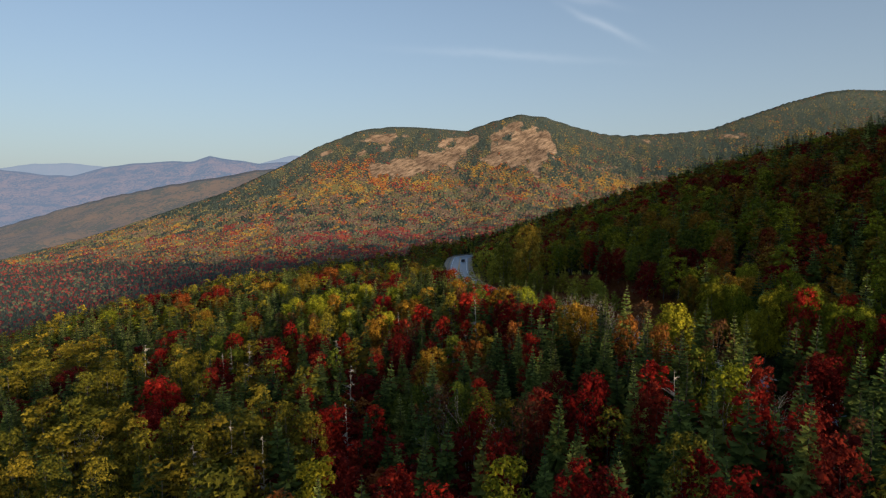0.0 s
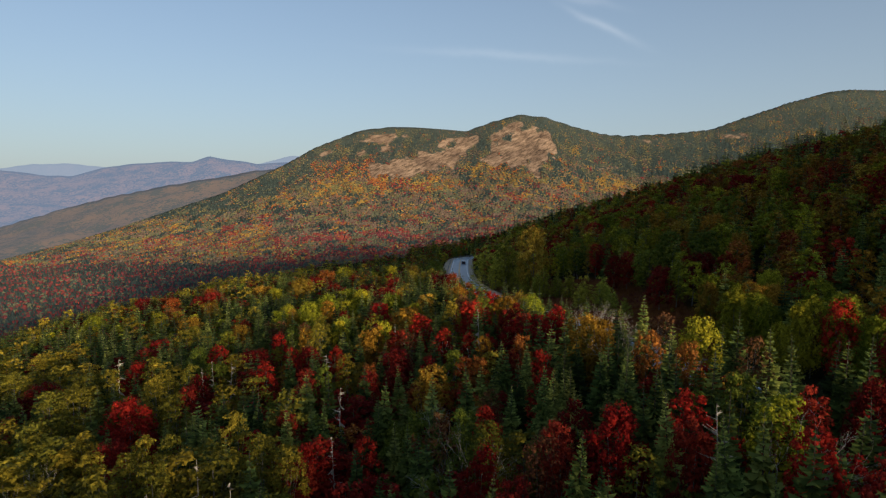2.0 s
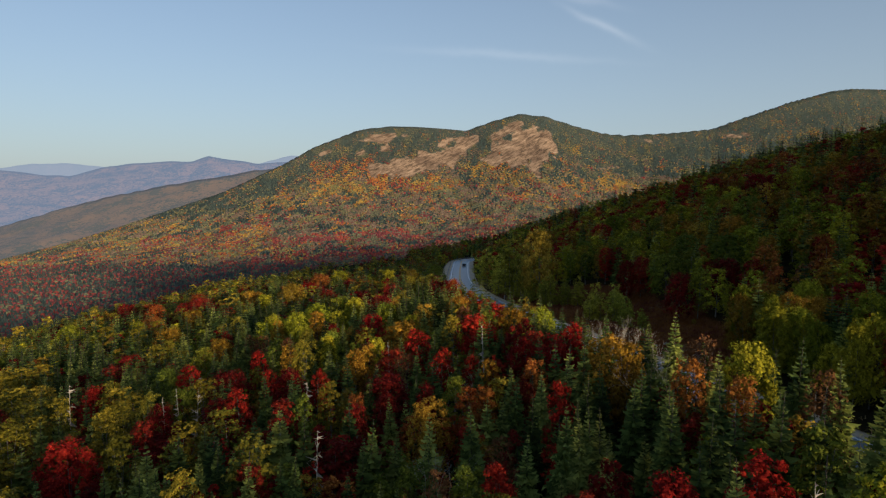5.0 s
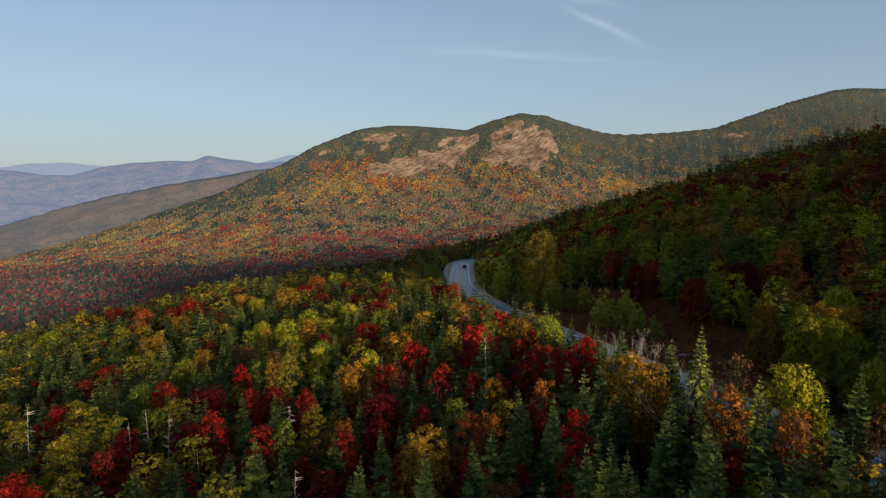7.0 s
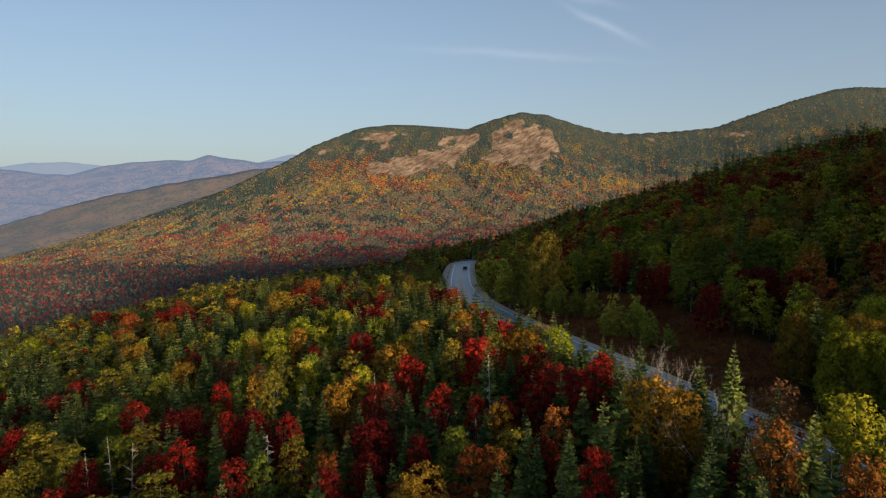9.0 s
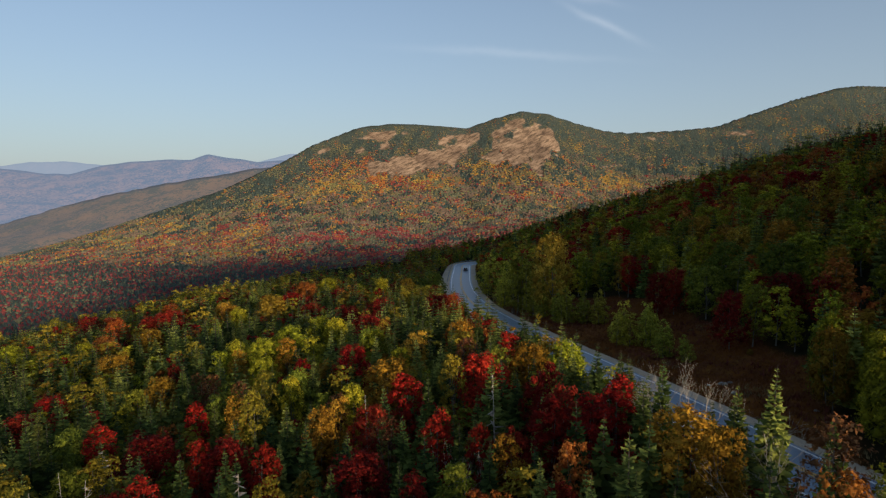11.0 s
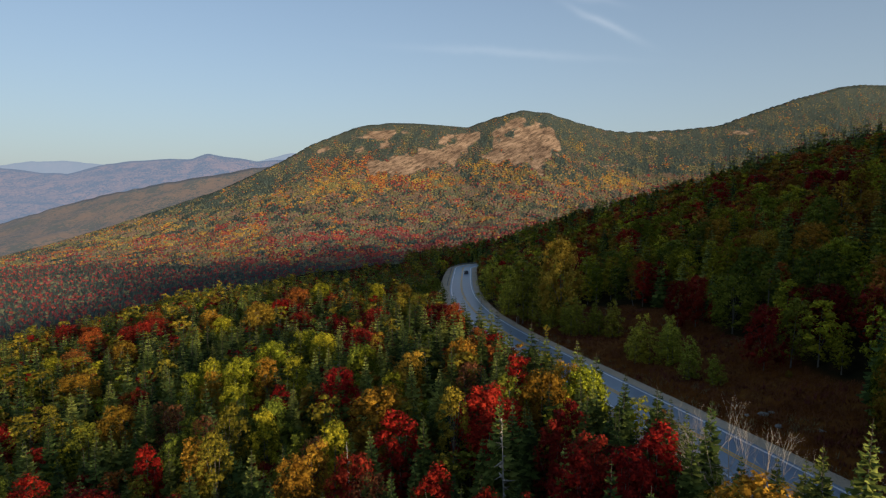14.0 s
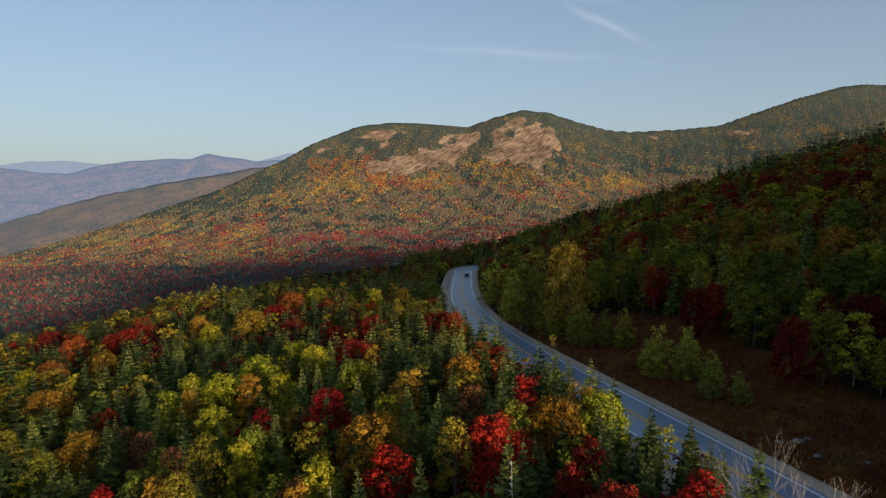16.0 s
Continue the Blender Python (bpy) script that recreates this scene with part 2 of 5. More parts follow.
def near_hill(x, y):
    """The wooded spur that carries the road: it falls to one side and climbs to the other."""
    d = x - np.interp(y, ROAD_Y, ROAD_X)
    h = np.interp(y, ROAD_Y, ROAD_H)
    low = np.minimum(d, 0)
    left = 0.09 * low - 0.0003 * low ** 2 - 0.0022 * np.maximum(0, -d - 112) ** 2
    up = np.maximum(d, 0)
    right = 0.08 * up + 0.31 * (soft(up - 20, 4) - soft(-20.0, 4)) - 0.30 * soft(up - 132, 12)
    # unseen rise off to the right, added to shade the slope and road
    out = x - 0.74 * y - 30
    right = right + 0.10 * soft(out, 12) - 0.12 * soft(out - 100, 20)
    # unseen hilltop out of view, added to shade the valley
    shade_knoll = np.minimum(out, 2.4 * (0.8 * x + 0.6 * y - 100))
    right = right + 0.20 * soft(shade_knoll, 12) - 0.29 * soft(shade_knoll - 130, 20)
    # unseen bump and hollow behind the start, added to trim the shade
    p, q = 0.8 * x + 0.6 * y, 0.6 * x - 0.8 * y
    right = right + 14 * np.exp(-((q - 240) / 90) ** 2) / (1 + np.exp((p - 36) / 7)) / (1 + np.exp(-(p + 140) / 20))
    right = right - 14 * np.exp(-((q - 250) / 110) ** 2) / (1 + np.exp((52 - p) / 6)) / (1 + np.exp((p - 134) / 6))
    z = h + left + right + 0.9 * roll(x, y, 60, 3) * np.clip((np.abs(d) - 8) / 20, 0, 1)
    over = np.maximum(0, y - np.interp(x, CREST_X, CREST_Y))
    z = z - np.minimum(0.004 * over ** 2, 0.55 * over)
    return z - 0.9 * np.clip((9 - np.abs(d)) / 2, 0, 1)


# bearings (x over y), distance and height of the main mountain's skyline
SKY_U = [-0.90, -0.70, -0.61, -0.52, -0.43, -0.343, -0.245, -0.20, -0.129, -0.084, -0.021, 0.037, 0.077, 0.117, 0.157, 0.202, 0.246, 0.282, 0.354, 0.416, 0.461, 0.532, 0.595, 0.63, 0.70, 0.95]
SKY_R = [1150, 1250, 1300, 1360, 1430, 1500, 1600, 1660, 1720, 1740, 1750, 1750, 1760, 1770, 1770, 1770, 1780, 1790, 1800, 1820, 1840, 1880, 1920, 1940, 1980, 2000]
SKY_E = [-0.150, -0.1195, -0.0955, -0.069, -0.039, -0.0107, 0.034, 0.059, 0.0857, 0.091, 0.0893, 0.0848, 0.099, 0.110, 0.1063, 0.092, 0.0804, 0.0777, 0.0813, 0.0875, 0.1036, 0.1277, 0.1455, 0.149, 0.148, 0.12]


def mountain(x, y):
    y = np.asarray(y, float)
    fwd = np.maximum(y, 1.0)
    u = np.clip(x / fwd, -0.95, 0.95)
    far = np.interp(u, SKY_U, SKY_R)
    top = 60 + np.interp(u, SKY_U, SKY_E) * far
    s = np.clip((fwd - 720) / (far - 720), 0, 1)
    base = -66.0
    z = base + (top - base) * (0.3 * s + 0.7 * s ** 4)
    z = z + (7 * roll(x, y, 420, 8) + 2.5 * roll(x, y, 110, 9)) * np.clip(s * 4, 0, 1) * np.clip((1 - s) * 6, 0, 1)
    z = z - 0.30 * np.maximum(0, fwd - far)
    z = np.maximum(z, -160)
    return np.where(y > 200, z, -160) + 0 * u


def land(x, y):
    x, y = np.asarray(x, float), np.asarray(y, float)
    return np.maximum(np.maximum(near_hill(x, y), mountain(x, y)), -165.0)


def blot(u, e, u0, e0, a, b, tilt):
    """1 in the middle of a tilted oval on the mountain's face, 0 on its rim: bearing, rise, half length, half width."""
    p, q = u - u0, e - e0
    return 1 - np.sqrt(((p * math.cos(tilt) + q * math.sin(tilt)) / a) ** 2 + ((q * math.cos(tilt) - p * math.sin(tilt)) / b) ** 2)


def on_face(x, y):
    """Bearing and rise of a place on the mountain, from the end of the flight."""
    fwd = np.maximum(np.asarray(y, float) - 56, 1.0)
    return x / fwd, (mountain(x, y) - 60) / fwd


SLABS = [(-0.095, 0.078, 0.031, 0.0107, 0.17), (-0.187, 0.057, 0.020, 0.006, 0.7), (-0.134, 0.051, 0.0086, 0.005, 0.35), (-0.092, 0.024, 0.040, 0.0107, -0.07),
         (-0.045, 0.033, 0.064, 0.016, 0.24), (0.024, 0.056, 0.043, 0.016, 0.73), (0.006, 0.069, 0.014, 0.006, 0.52), (0.106, 0.089, 0.040, 0.0075, 0.44),
         (0.132, 0.060, 0.054, 0.030, 0.09), (0.149, 0.037, 0.024, 0.012, -1.05), (0.082, 0.040, 0.016, 0.012, 0.0), (0.263, 0.027, 0.024, 0.0021, 0.09),
         (0.330, 0.072, 0.0225, 0.0043, 0.09), (-0.092, 0.059, 0.012, 0.0043, 0.35), (0.47, 0.079, 0.022, 0.004, 0.05)]


def rock_mask(x, y):
    """Bare granite slabs under the summits."""
    u, e = on_face(x, y)
    n = 0.55 * roll(x * 1.4 + 0.5 * y, y * 0.3 - 0.3 * x, 80, 21) + 0.45 * roll(x, y * 0.6, 34, 22)
    m = np.maximum.reduce([blot(u, e, *row) for row in SLABS])
    return np.clip((m + 0.60 * n + 0.05) * 5, 0, 1) * np.clip((np.interp(u, SKY_U, SKY_E) - 0.006 - e) * 250, 0, 1) * (np.asarray(y) > 900)


def meadow_mask(x, y):
    d = x - np.interp(y, ROAD_Y, ROAD_X)
    n = 3 * roll(x, y, 25, 31)
    w = np.interp(y, [60, 92, 104, 118, 135, 160, 190, 212, 240], [7, 8, 14, 26, 28, 31, 26, 9, 6])
    return np.clip((d - 3) / 2, 0, 1) * np.clip((w + n - d) / 3, 0, 1) * (y < 330)


def mesh_from(name, V, F, materials, index=None, **attributes):
    """A mesh from arrays of corners and triangles or quads."""
    V, F = np.asarray(V, np.float32), np.asarray(F, np.int32)
    k = F.shape[1]
    me = bpy.data.meshes.new(name)
    me.vertices.add(len(V)), me.loops.add(F.size), me.polygons.add(len(F))
    me.vertices.foreach_set("co", V.ravel())
    me.loops.foreach_set("vertex_index", F.ravel())
    me.polygons.foreach_set("loop_start", np.arange(0, F.size, k, dtype=np.int32))
    for m in materials:
        me.materials.append(m)
    if index is not None:
        me.polygons.foreach_set("material_index", np.asarray(index, np.int32))
    for key, (domain, values) in attributes.items():
        me.attributes.new(key, "FLOAT", domain).data.foreach_set("value", np.asarray(values, np.float32))
    me.update(calc_edges=True)
    me.validate()
    return me


def build_ground():
    fine = np.radians(np.arange(-42, 42.01, 0.36))
    rest = np.radians(np.arange(45, 318, 4.0))
    az = np.concatenate([fine, rest])
    rings = np.concatenate([[0.0], np.geomspace(6, 50, 20), np.geomspace(52, 330, 190), np.geomspace(335, 560, 24), np.linspace(580, 1180, 31), np.arange(1190, 1830, 9.0), np.arange(1838, 2460, 15.0), np.geomspace(2500, 4900, 9)])
    A, R = np.meshgrid(az, rings)
    X, Y = R * np.sin(A), R * np.cos(A)
    Z = land(X, Y)
    na, nr = len(az), len(rings)
    i, j = np.meshgrid(np.arange(na), np.arange(nr - 1))
    i, j = i.ravel(), j.ravel()
    k = (i + 1) % na
    F = np.stack([j * na + i, j * na + k, (j + 1) * na + k, (j + 1) * na + i], 1)[:, ::-1]
    me = mesh_from("ground", np.stack([X, Y, Z], 2).reshape(-1, 3), F, [GROUND],
                   rock=("POINT", rock_mask(X, Y).ravel()), meadow=("POINT", meadow_mask(X, Y).ravel()), hazed_scrub=("POINT", (np.clip((Y - 500) / 60, 0, 1) * (near_hill(X, Y) < mountain(X, Y))).ravel()))
    me.polygons.foreach_set("use_smooth", np.ones(len(me.polygons), bool))
    return tagged(new("ground", me), "forested hillside, valley floor and mountain with bare granite slabs", "ground", kind="structure")


build_ground()

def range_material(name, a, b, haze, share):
    """Hills so far off that the air in front of them shows: its haze is mixed in as emission."""
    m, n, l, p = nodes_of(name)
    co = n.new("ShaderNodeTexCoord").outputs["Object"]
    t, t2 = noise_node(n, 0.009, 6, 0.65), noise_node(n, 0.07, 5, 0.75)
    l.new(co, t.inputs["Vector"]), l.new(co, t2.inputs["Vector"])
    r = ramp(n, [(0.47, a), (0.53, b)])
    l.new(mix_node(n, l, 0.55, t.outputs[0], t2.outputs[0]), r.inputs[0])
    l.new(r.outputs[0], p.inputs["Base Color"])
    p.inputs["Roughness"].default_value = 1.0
    # painted haze: a share of the surface glows in the haze colour
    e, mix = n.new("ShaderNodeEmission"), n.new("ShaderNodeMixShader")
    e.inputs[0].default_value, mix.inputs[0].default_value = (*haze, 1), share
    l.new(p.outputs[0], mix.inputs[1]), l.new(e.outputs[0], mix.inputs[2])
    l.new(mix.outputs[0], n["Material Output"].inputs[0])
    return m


def far_range(label, far, us, es, material, seed, depth=900, low=-160):
    """A ridge of distant hills; us are bearings (x over y), es the rise of its skyline."""
    u = np.linspace(us[0], us[-1], 260)
    rows = 26
    V = []
    for j in range(rows):
        s = j / (rows - 1)
        yy = far - depth * (1 - s)
        top = 60 + np.interp(u, us, es) * far + far * 0.0012 * roll(u * 9000, 0 * u, 500, seed)
        z = low + (top - low) * s ** 1.3 + 40 * roll(u * yy, yy + 0 * u, 420, seed + 1) * s * (1 - s) * 2
        V.append(np.stack([u * yy, yy + 0 * u, z], 1))
    V.append(np.stack([u * (far + 60), far + 60 + 0 * u, np.full(len(u), low)], 1))
    k = len(u)
    i, j = np.meshgrid(np.arange(k - 1), np.arange(rows))
    i, j = i.ravel(), j.ravel()
    F = np.stack([j * k + i, j * k + i + 1, (j + 1) * k + i + 1, (j + 1) * k + i], 1)
    me = mesh_from("backdrop", np.concatenate(V), F, [material])
    me.polygons.foreach_set("use_smooth", np.ones(len(me.polygons), bool))
    return tagged(new("backdrop", me), label, "hills", kind="structure")


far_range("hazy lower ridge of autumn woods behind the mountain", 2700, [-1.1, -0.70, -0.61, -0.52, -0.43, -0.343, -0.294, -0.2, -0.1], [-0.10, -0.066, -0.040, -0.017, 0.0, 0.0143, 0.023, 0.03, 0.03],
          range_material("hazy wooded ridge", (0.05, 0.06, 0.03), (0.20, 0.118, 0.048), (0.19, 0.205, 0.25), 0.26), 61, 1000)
# pink on blue-black patches paint sunlit and shaded slopes into the colour
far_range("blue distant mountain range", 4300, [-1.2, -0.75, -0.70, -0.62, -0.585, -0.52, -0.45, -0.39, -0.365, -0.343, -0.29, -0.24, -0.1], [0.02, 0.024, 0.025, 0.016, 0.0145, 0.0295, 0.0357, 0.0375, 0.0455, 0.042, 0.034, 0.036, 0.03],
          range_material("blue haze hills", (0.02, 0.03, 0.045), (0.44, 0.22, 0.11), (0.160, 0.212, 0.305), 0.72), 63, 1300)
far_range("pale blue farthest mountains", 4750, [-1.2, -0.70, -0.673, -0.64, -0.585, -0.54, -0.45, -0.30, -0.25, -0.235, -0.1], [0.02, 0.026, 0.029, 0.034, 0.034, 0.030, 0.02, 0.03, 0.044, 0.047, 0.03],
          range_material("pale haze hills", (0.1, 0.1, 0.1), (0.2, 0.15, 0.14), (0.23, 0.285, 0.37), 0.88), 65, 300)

# ---- the road ----
def road_line():
    """Points along the road's middle, two metres apart, from behind the flight to where it bends out of sight."""
    ys = np.arange(-100, 344, 2.0)
    sm = lambda t: np.mean([np.interp(ys + o, ROAD_Y, t) for o in (-16, -11, -6, -2, 2, 6, 11, 16)], 0)
    P = np.stack([sm(ROAD_X), ys, sm(ROAD_H)], 1)
    e, turn = P[-1], []
    heading = math.atan2(P[-1][0] - P[-2][0], P[-1][1] - P[-2][1])
    x, y, z = e
    for i in range(34):
        heading += radians(4.2) if i < 22 else 0
        x, y, z = x + 2 * math.sin(heading), y + 2 * math.cos(heading), z - 0.05
        turn.append((x, y, z))
    return np.concatenate([P, np.array(turn)])


LINE = road_line()


def ribbon(name, offsets, heights, material, a=0, b=None, parent=None):
    """A strip that follows the road: its cross-section is given by offsets from the middle and heights over the crown."""
    P = LINE[a:b]
    T = np.gradient(P, axis=0)
    N = np.stack([T[:, 1], -T[:, 0]], 1)
    N /= np.linalg.norm(N, axis=1)[:, None]
    k = len(offsets)
    V = np.concatenate([np.concatenate([P[:, :2] + N * o, P[:, 2:] + h], 1)[:, None] for o, h in zip(offsets, heights)], 1).reshape(-1, 3)
    i, j = np.meshgrid(np.arange(k - 1), np.arange(len(P) - 1))
    i, j = i.ravel(), j.ravel()
    F = np.stack([j * k + i, j * k + i + 1, (j + 1) * k + i + 1, (j + 1) * k + i], 1)
    ob = new(name, mesh_from(name, V, F, [material]))
    ob.parent = parent
    return ob


tagged(ribbon("road", [-4.15, -3.6, 0, 3.6, 4.15], [0.0, 0.05, 0.12, 0.05, 0.0], ASPHALT), "two-lane grey asphalt mountain road curving out of sight", "road", kind="structure")
tagged(ribbon("shoulder", [-9.5, -7.0, -4.8, -3.9, 3.9, 5.4, 6.3, 9], [-2.4, -0.22, -0.05, -0.03, -0.03, -0.05, -0.2, -2.4], GRAVEL), "pale gravel shoulder along the road", "shoulder", kind="structure")
for o in (-3.5, 3.5):
    tagged(ribbon("edge_line", [o - 0.15, o + 0.15], [0.072, 0.072], WHITE), "white painted edge line", "road marking", kind="structure")
for o in (-0.20, 0.20):
    tagged(ribbon("centre_line", [o - 0.13, o + 0.13], [0.132, 0.132], YELLOW), "yellow painted double centre line", "road marking", kind="structure")

# ---- trees ----
def cone(rs, a, b, ra, rb, sides=4):
    """A tapered limb from a to b."""
    a, b = np.asarray(a, float), np.asarray(b, float)
    d = (b - a) / (np.linalg.norm(b - a) + 1e-9)
    s = np.cross(d, (0.3, 0.9, 0.2))
    s /= np.linalg.norm(s)
    t = np.cross(d, s)
    ang = np.arange(sides) * 2 * math.pi / sides
    ring = np.cos(ang)[:, None] * s + np.sin(ang)[:, None] * t
    V = np.concatenate([a + ring * ra, b + ring * rb])
    F = [(i, (i + 1) % sides, sides + (i + 1) % sides) for i in range(sides)] + [(i, sides + (i + 1) % sides, sides + i) for i in range(sides)]
    return V, np.array(F)


def join(parts):
    V, F, n = [], [], 0
    for v, f in parts:
        V.append(v), F.append(f + n)
        n += len(v)
    return np.concatenate(V), np.concatenate(F)


def weld(parts):
    """Limbs grown out of a stem: each one shares its first corner with the nearest corner of what it grows from."""
    V, F = parts[0]
    for v, f in parts[1:]:
        k = int(np.argmin(((V - v[0]) ** 2).sum(1)))
        f = np.where(f == 0, k, f + len(V) - 1)
        V, F = np.concatenate([V, v[1:]]), np.concatenate([F, f])
    return V, F


def conifer(seed, h=1.0, w=0.17, whorls=22, per=8, sprigs=4, bare=0.10, ragged=0.22, heart=0.42, taper=0.9):
    """A spruce or fir, h high and w from stem to branch tip: trunk, dense heart and whorls of drooping boughs."""
    rs = np.random.RandomState(seed)
    stem = [cone(rs, (0, 0, -0.06 * h), (0, 0, h * 0.55), 0.010 * h, 0.004 * h, 5), cone(rs, (0, 0, h * 0.55), (0, 0, h), 0.004 * h, 0.0006, 4)]
    V, F = [], []
    n = 0
    def width(s):
        return w * h * ((1 - s) ** taper * (0.6 + 0.4 * min(1, s * 6 + 0.2)) + 0.035)
    # the shaded inner twigs round the stem
    tiers = 6
    for i in range(tiers if heart else 0):
        s0, s1 = 0.6 * i / tiers, 0.6 * (i + 1.4) / tiers
        z0, z1 = h * (bare + (0.97 - bare) * s0), h * (bare + (0.97 - bare) * s1)
        for j in range(5):
            a = j * 1.2566 + i * 0.6
            r0, r1 = (width(s0) * heart * (0.75 + 0.4 * rs.rand()) for _ in range(2))
            r2 = width(s1) * heart * 0.5
            V += [(math.cos(a) * r0, math.sin(a) * r0, z0), (math.cos(a + 1.2566) * r1, math.sin(a + 1.2566) * r1, z0), (math.cos(a + 0.63) * r2, math.sin(a + 0.63) * r2, z1)]
            F += [(n, n + 1, n + 2)]
            n += 3
    for i in range(whorls):
        s = ((i + rs.rand() * 0.7) / whorls) ** 0.78
        z = h * (bare + (0.985 - bare) * s)
        r0 = width(s) * (1 - 0.5 * ragged + ragged * rs.rand())
        a0 = rs.rand() * 6.283
        count = max(4, int(round(per * (1 - 0.4 * s))))
        for j in range(count):
            a = a0 + j * 6.283 / count + rs.randn() * 0.2
            r = r0 * (1 - ragged + ragged * 1.6 * rs.rand())
            droop = (-0.50 + 0.95 * s) * r
            dx, dy = math.cos(a), math.sin(a)
            b = np.array([dx * r * 0.04, dy * r * 0.04, z + 0.10 * r])
            tip = np.array([dx * r, dy * r, z + droop + 0.06 * r])
            mid = np.array([dx * r * 0.58, dy * r * 0.58, z + droop * 0.55])
            sd = np.array([-dy, dx, -0.75]) * r * (0.34 if sprigs < 3 else 0.25)
            V += [b, mid + sd, tip, mid - np.array([-dy, dx, 0.75]) * np.linalg.norm(sd[:2])]
            F += [(n, n + 1, n + 2), (n, n + 2, n + 3)]
            n += 4
            for k in range(1, sprigs):
                sg = 1 if k % 2 else -1
                f = 0.3 + 0.55 * k / sprigs
                L = r * (0.62 - 0.38 * f) * (0.8 + 0.4 * rs.rand())
                aa = a + sg * (0.75 + 0.25 * rs.rand())
                c = np.array([dx * r * f, dy * r * f, z + droop * f + 0.04 * r])
                e = c + np.array([math.cos(aa) * L, math.sin(aa) * L, -0.5 * L])
                q = c + np.array([dx, dy, -0.4]) * L * 0.6
                V += [c, e, q]
                F += [(n, n + 1, n + 2)]
                n += 3
    return weld(stem), (np.array(V, float), np.array(F))


def leaves(rs, centres, radii, count, size, heart, flat=1.0):
    """Small pointed leaf sprays over the outside of clumps, most of them on the side away from the crown's heart."""
    k = rs.randint(len(centres), size=count)
    d = rs.randn(count, 3)
    d /= np.linalg.norm(d, axis=1)[:, None]
    out = centres[k] - heart
    out /= np.linalg.norm(out, axis=1)[:, None] + 1e-6
    flip = (d * out).sum(1) < -0.25
    d[flip] *= -1
    P = centres[k] + d * (1, 1, flat) * radii[k][:, None] * (0.70 + 0.52 * rs.rand(count, 1))
    nrm = 0.55 * d + 0.50 * out + rs.randn(count, 3) * 0.42
    nrm /= np.linalg.norm(nrm, axis=1)[:, None]
    s = np.cross(nrm, rs.randn(count, 3))
    s /= np.linalg.norm(s, axis=1)[:, None]
    t = np.cross(nrm, s)
    z = size * (0.6 + 0.8 * rs.rand(count, 1))
    V = np.stack([P - t * z * 0.7 - s * z * 0.55, P - t * z * 0.5 + s * z * 0.6, P + t * z], 1).reshape(-1, 3)
    i = np.arange(count) * 3
    return V, np.stack([i, i + 1, i + 2], 1)


def bunch(rs, c, r, flat=1.0):
    """The shaded inside of a clump of leaves: a small uneven lump."""
    d = np.array([(1, 0, 0), (0, 1, 0), (-1, 0, 0), (0, -1, 0), (0, 0, 1), (0, 0, -1)], float)
    d = d + rs.randn(6, 3) * 0.22
    V = c + d * (1, 1, flat) * r * (0.8 + 0.3 * rs.rand(6, 1))
    F = np.array([(0, 1, 4), (1, 2, 4), (2, 3, 4), (3, 0, 4), (1, 0, 5), (2, 1, 5), (3, 2, 5), (0, 3, 5)])
    return V, F


def thicket(seed, count, size, clumps):
    """A bush of several slender leafy stems of uneven height."""
    rs = np.random.RandomState(seed)
    stems, crowns = [], []
    for i in range(6):
        h, a, r = 1.0 if i == 0 else 0.55 + 0.40 * rs.rand(), i * 1.26 + rs.rand(), 0.0 if i == 0 else 0.12 + 0.06 * rs.rand()
        (v, f), (cv, cf) = broadleaf(seed * 7 + i, 1.0, 0.17, count // 5, size, 0.03, max(5, clumps // 5), 2, 0.2, 0.26)
        shift = np.array([math.cos(a) * r, math.sin(a) * r, 0])
        stems.append((v * h + shift, f)), crowns.append((cv * (1, 1, h) + shift, cf))
    return join(stems), join(crowns)


def broadleaf(seed, h=1.0, w=0.18, count=1500, size=0.016, low=0.36, clumps=30, limbs=6, thin=0.0, peak=0.42, flat=1.0):
    """A maple or birch: forked trunk, limbs, and a crown of clumps of leaves with gaps between; thin: share of see-through clumps."""
    rs = np.random.RandomState(seed)
    C, R = [], []
    lean = rs.randn(2) * 0.10 * w
    for i in range(clumps):
        s = ((i + 0.3 + 0.5 * rs.rand()) / clumps) ** 0.85
        z = low + (0.945 - low) * s
        r = w * math.sqrt(max(0.02, 1 - ((s - peak) / (1.06 - peak if s > peak else peak + 0.22)) ** 2)) * (0.62 + 0.32 * rs.rand() if i % 4 else 0.25 + 0.3 * rs.rand())
        a = i * 2.4 + rs.randn() * 0.35
        C.append((lean[0] * s + math.cos(a) * r * h, lean[1] * s + math.sin(a) * r * h, z * h + rs.randn() * 0.012 * h))
        R.append(h * w * (0.28 + 0.20 * rs.rand()) * (1.0 - 0.30 * s) * (40 / clumps) ** 0.3)
    C, R = np.array(C), np.array(R)
    fork = np.array([rs.randn() * 0.02 * h, rs.randn() * 0.02 * h, h * (low + 0.06)])
    stem = [cone(rs, (0, 0, -0.06 * h), fork, 0.011 * h, 0.007 * h, 5), cone(rs, fork, (fork[0], fork[1], h * 0.82), 0.006 * h, 0.002 * h, 4)]
    for i in rs.permutation(clumps)[:limbs]:
        stem.append(cone(rs, fork + (0, 0, 0.01 * h), C[i], 0.004 * h, 0.0012 * h, 3))
    heart = np.array([0, 0, h * (low + 0.38 * (0.95 - low))])
    lumps = [bunch(rs, c, r * 0.56, flat) for c, r in zip(C, R) if rs.rand() > thin]
    return weld(stem), join([leaves(rs, C, R, count, size * h, heart, flat)] + lumps)


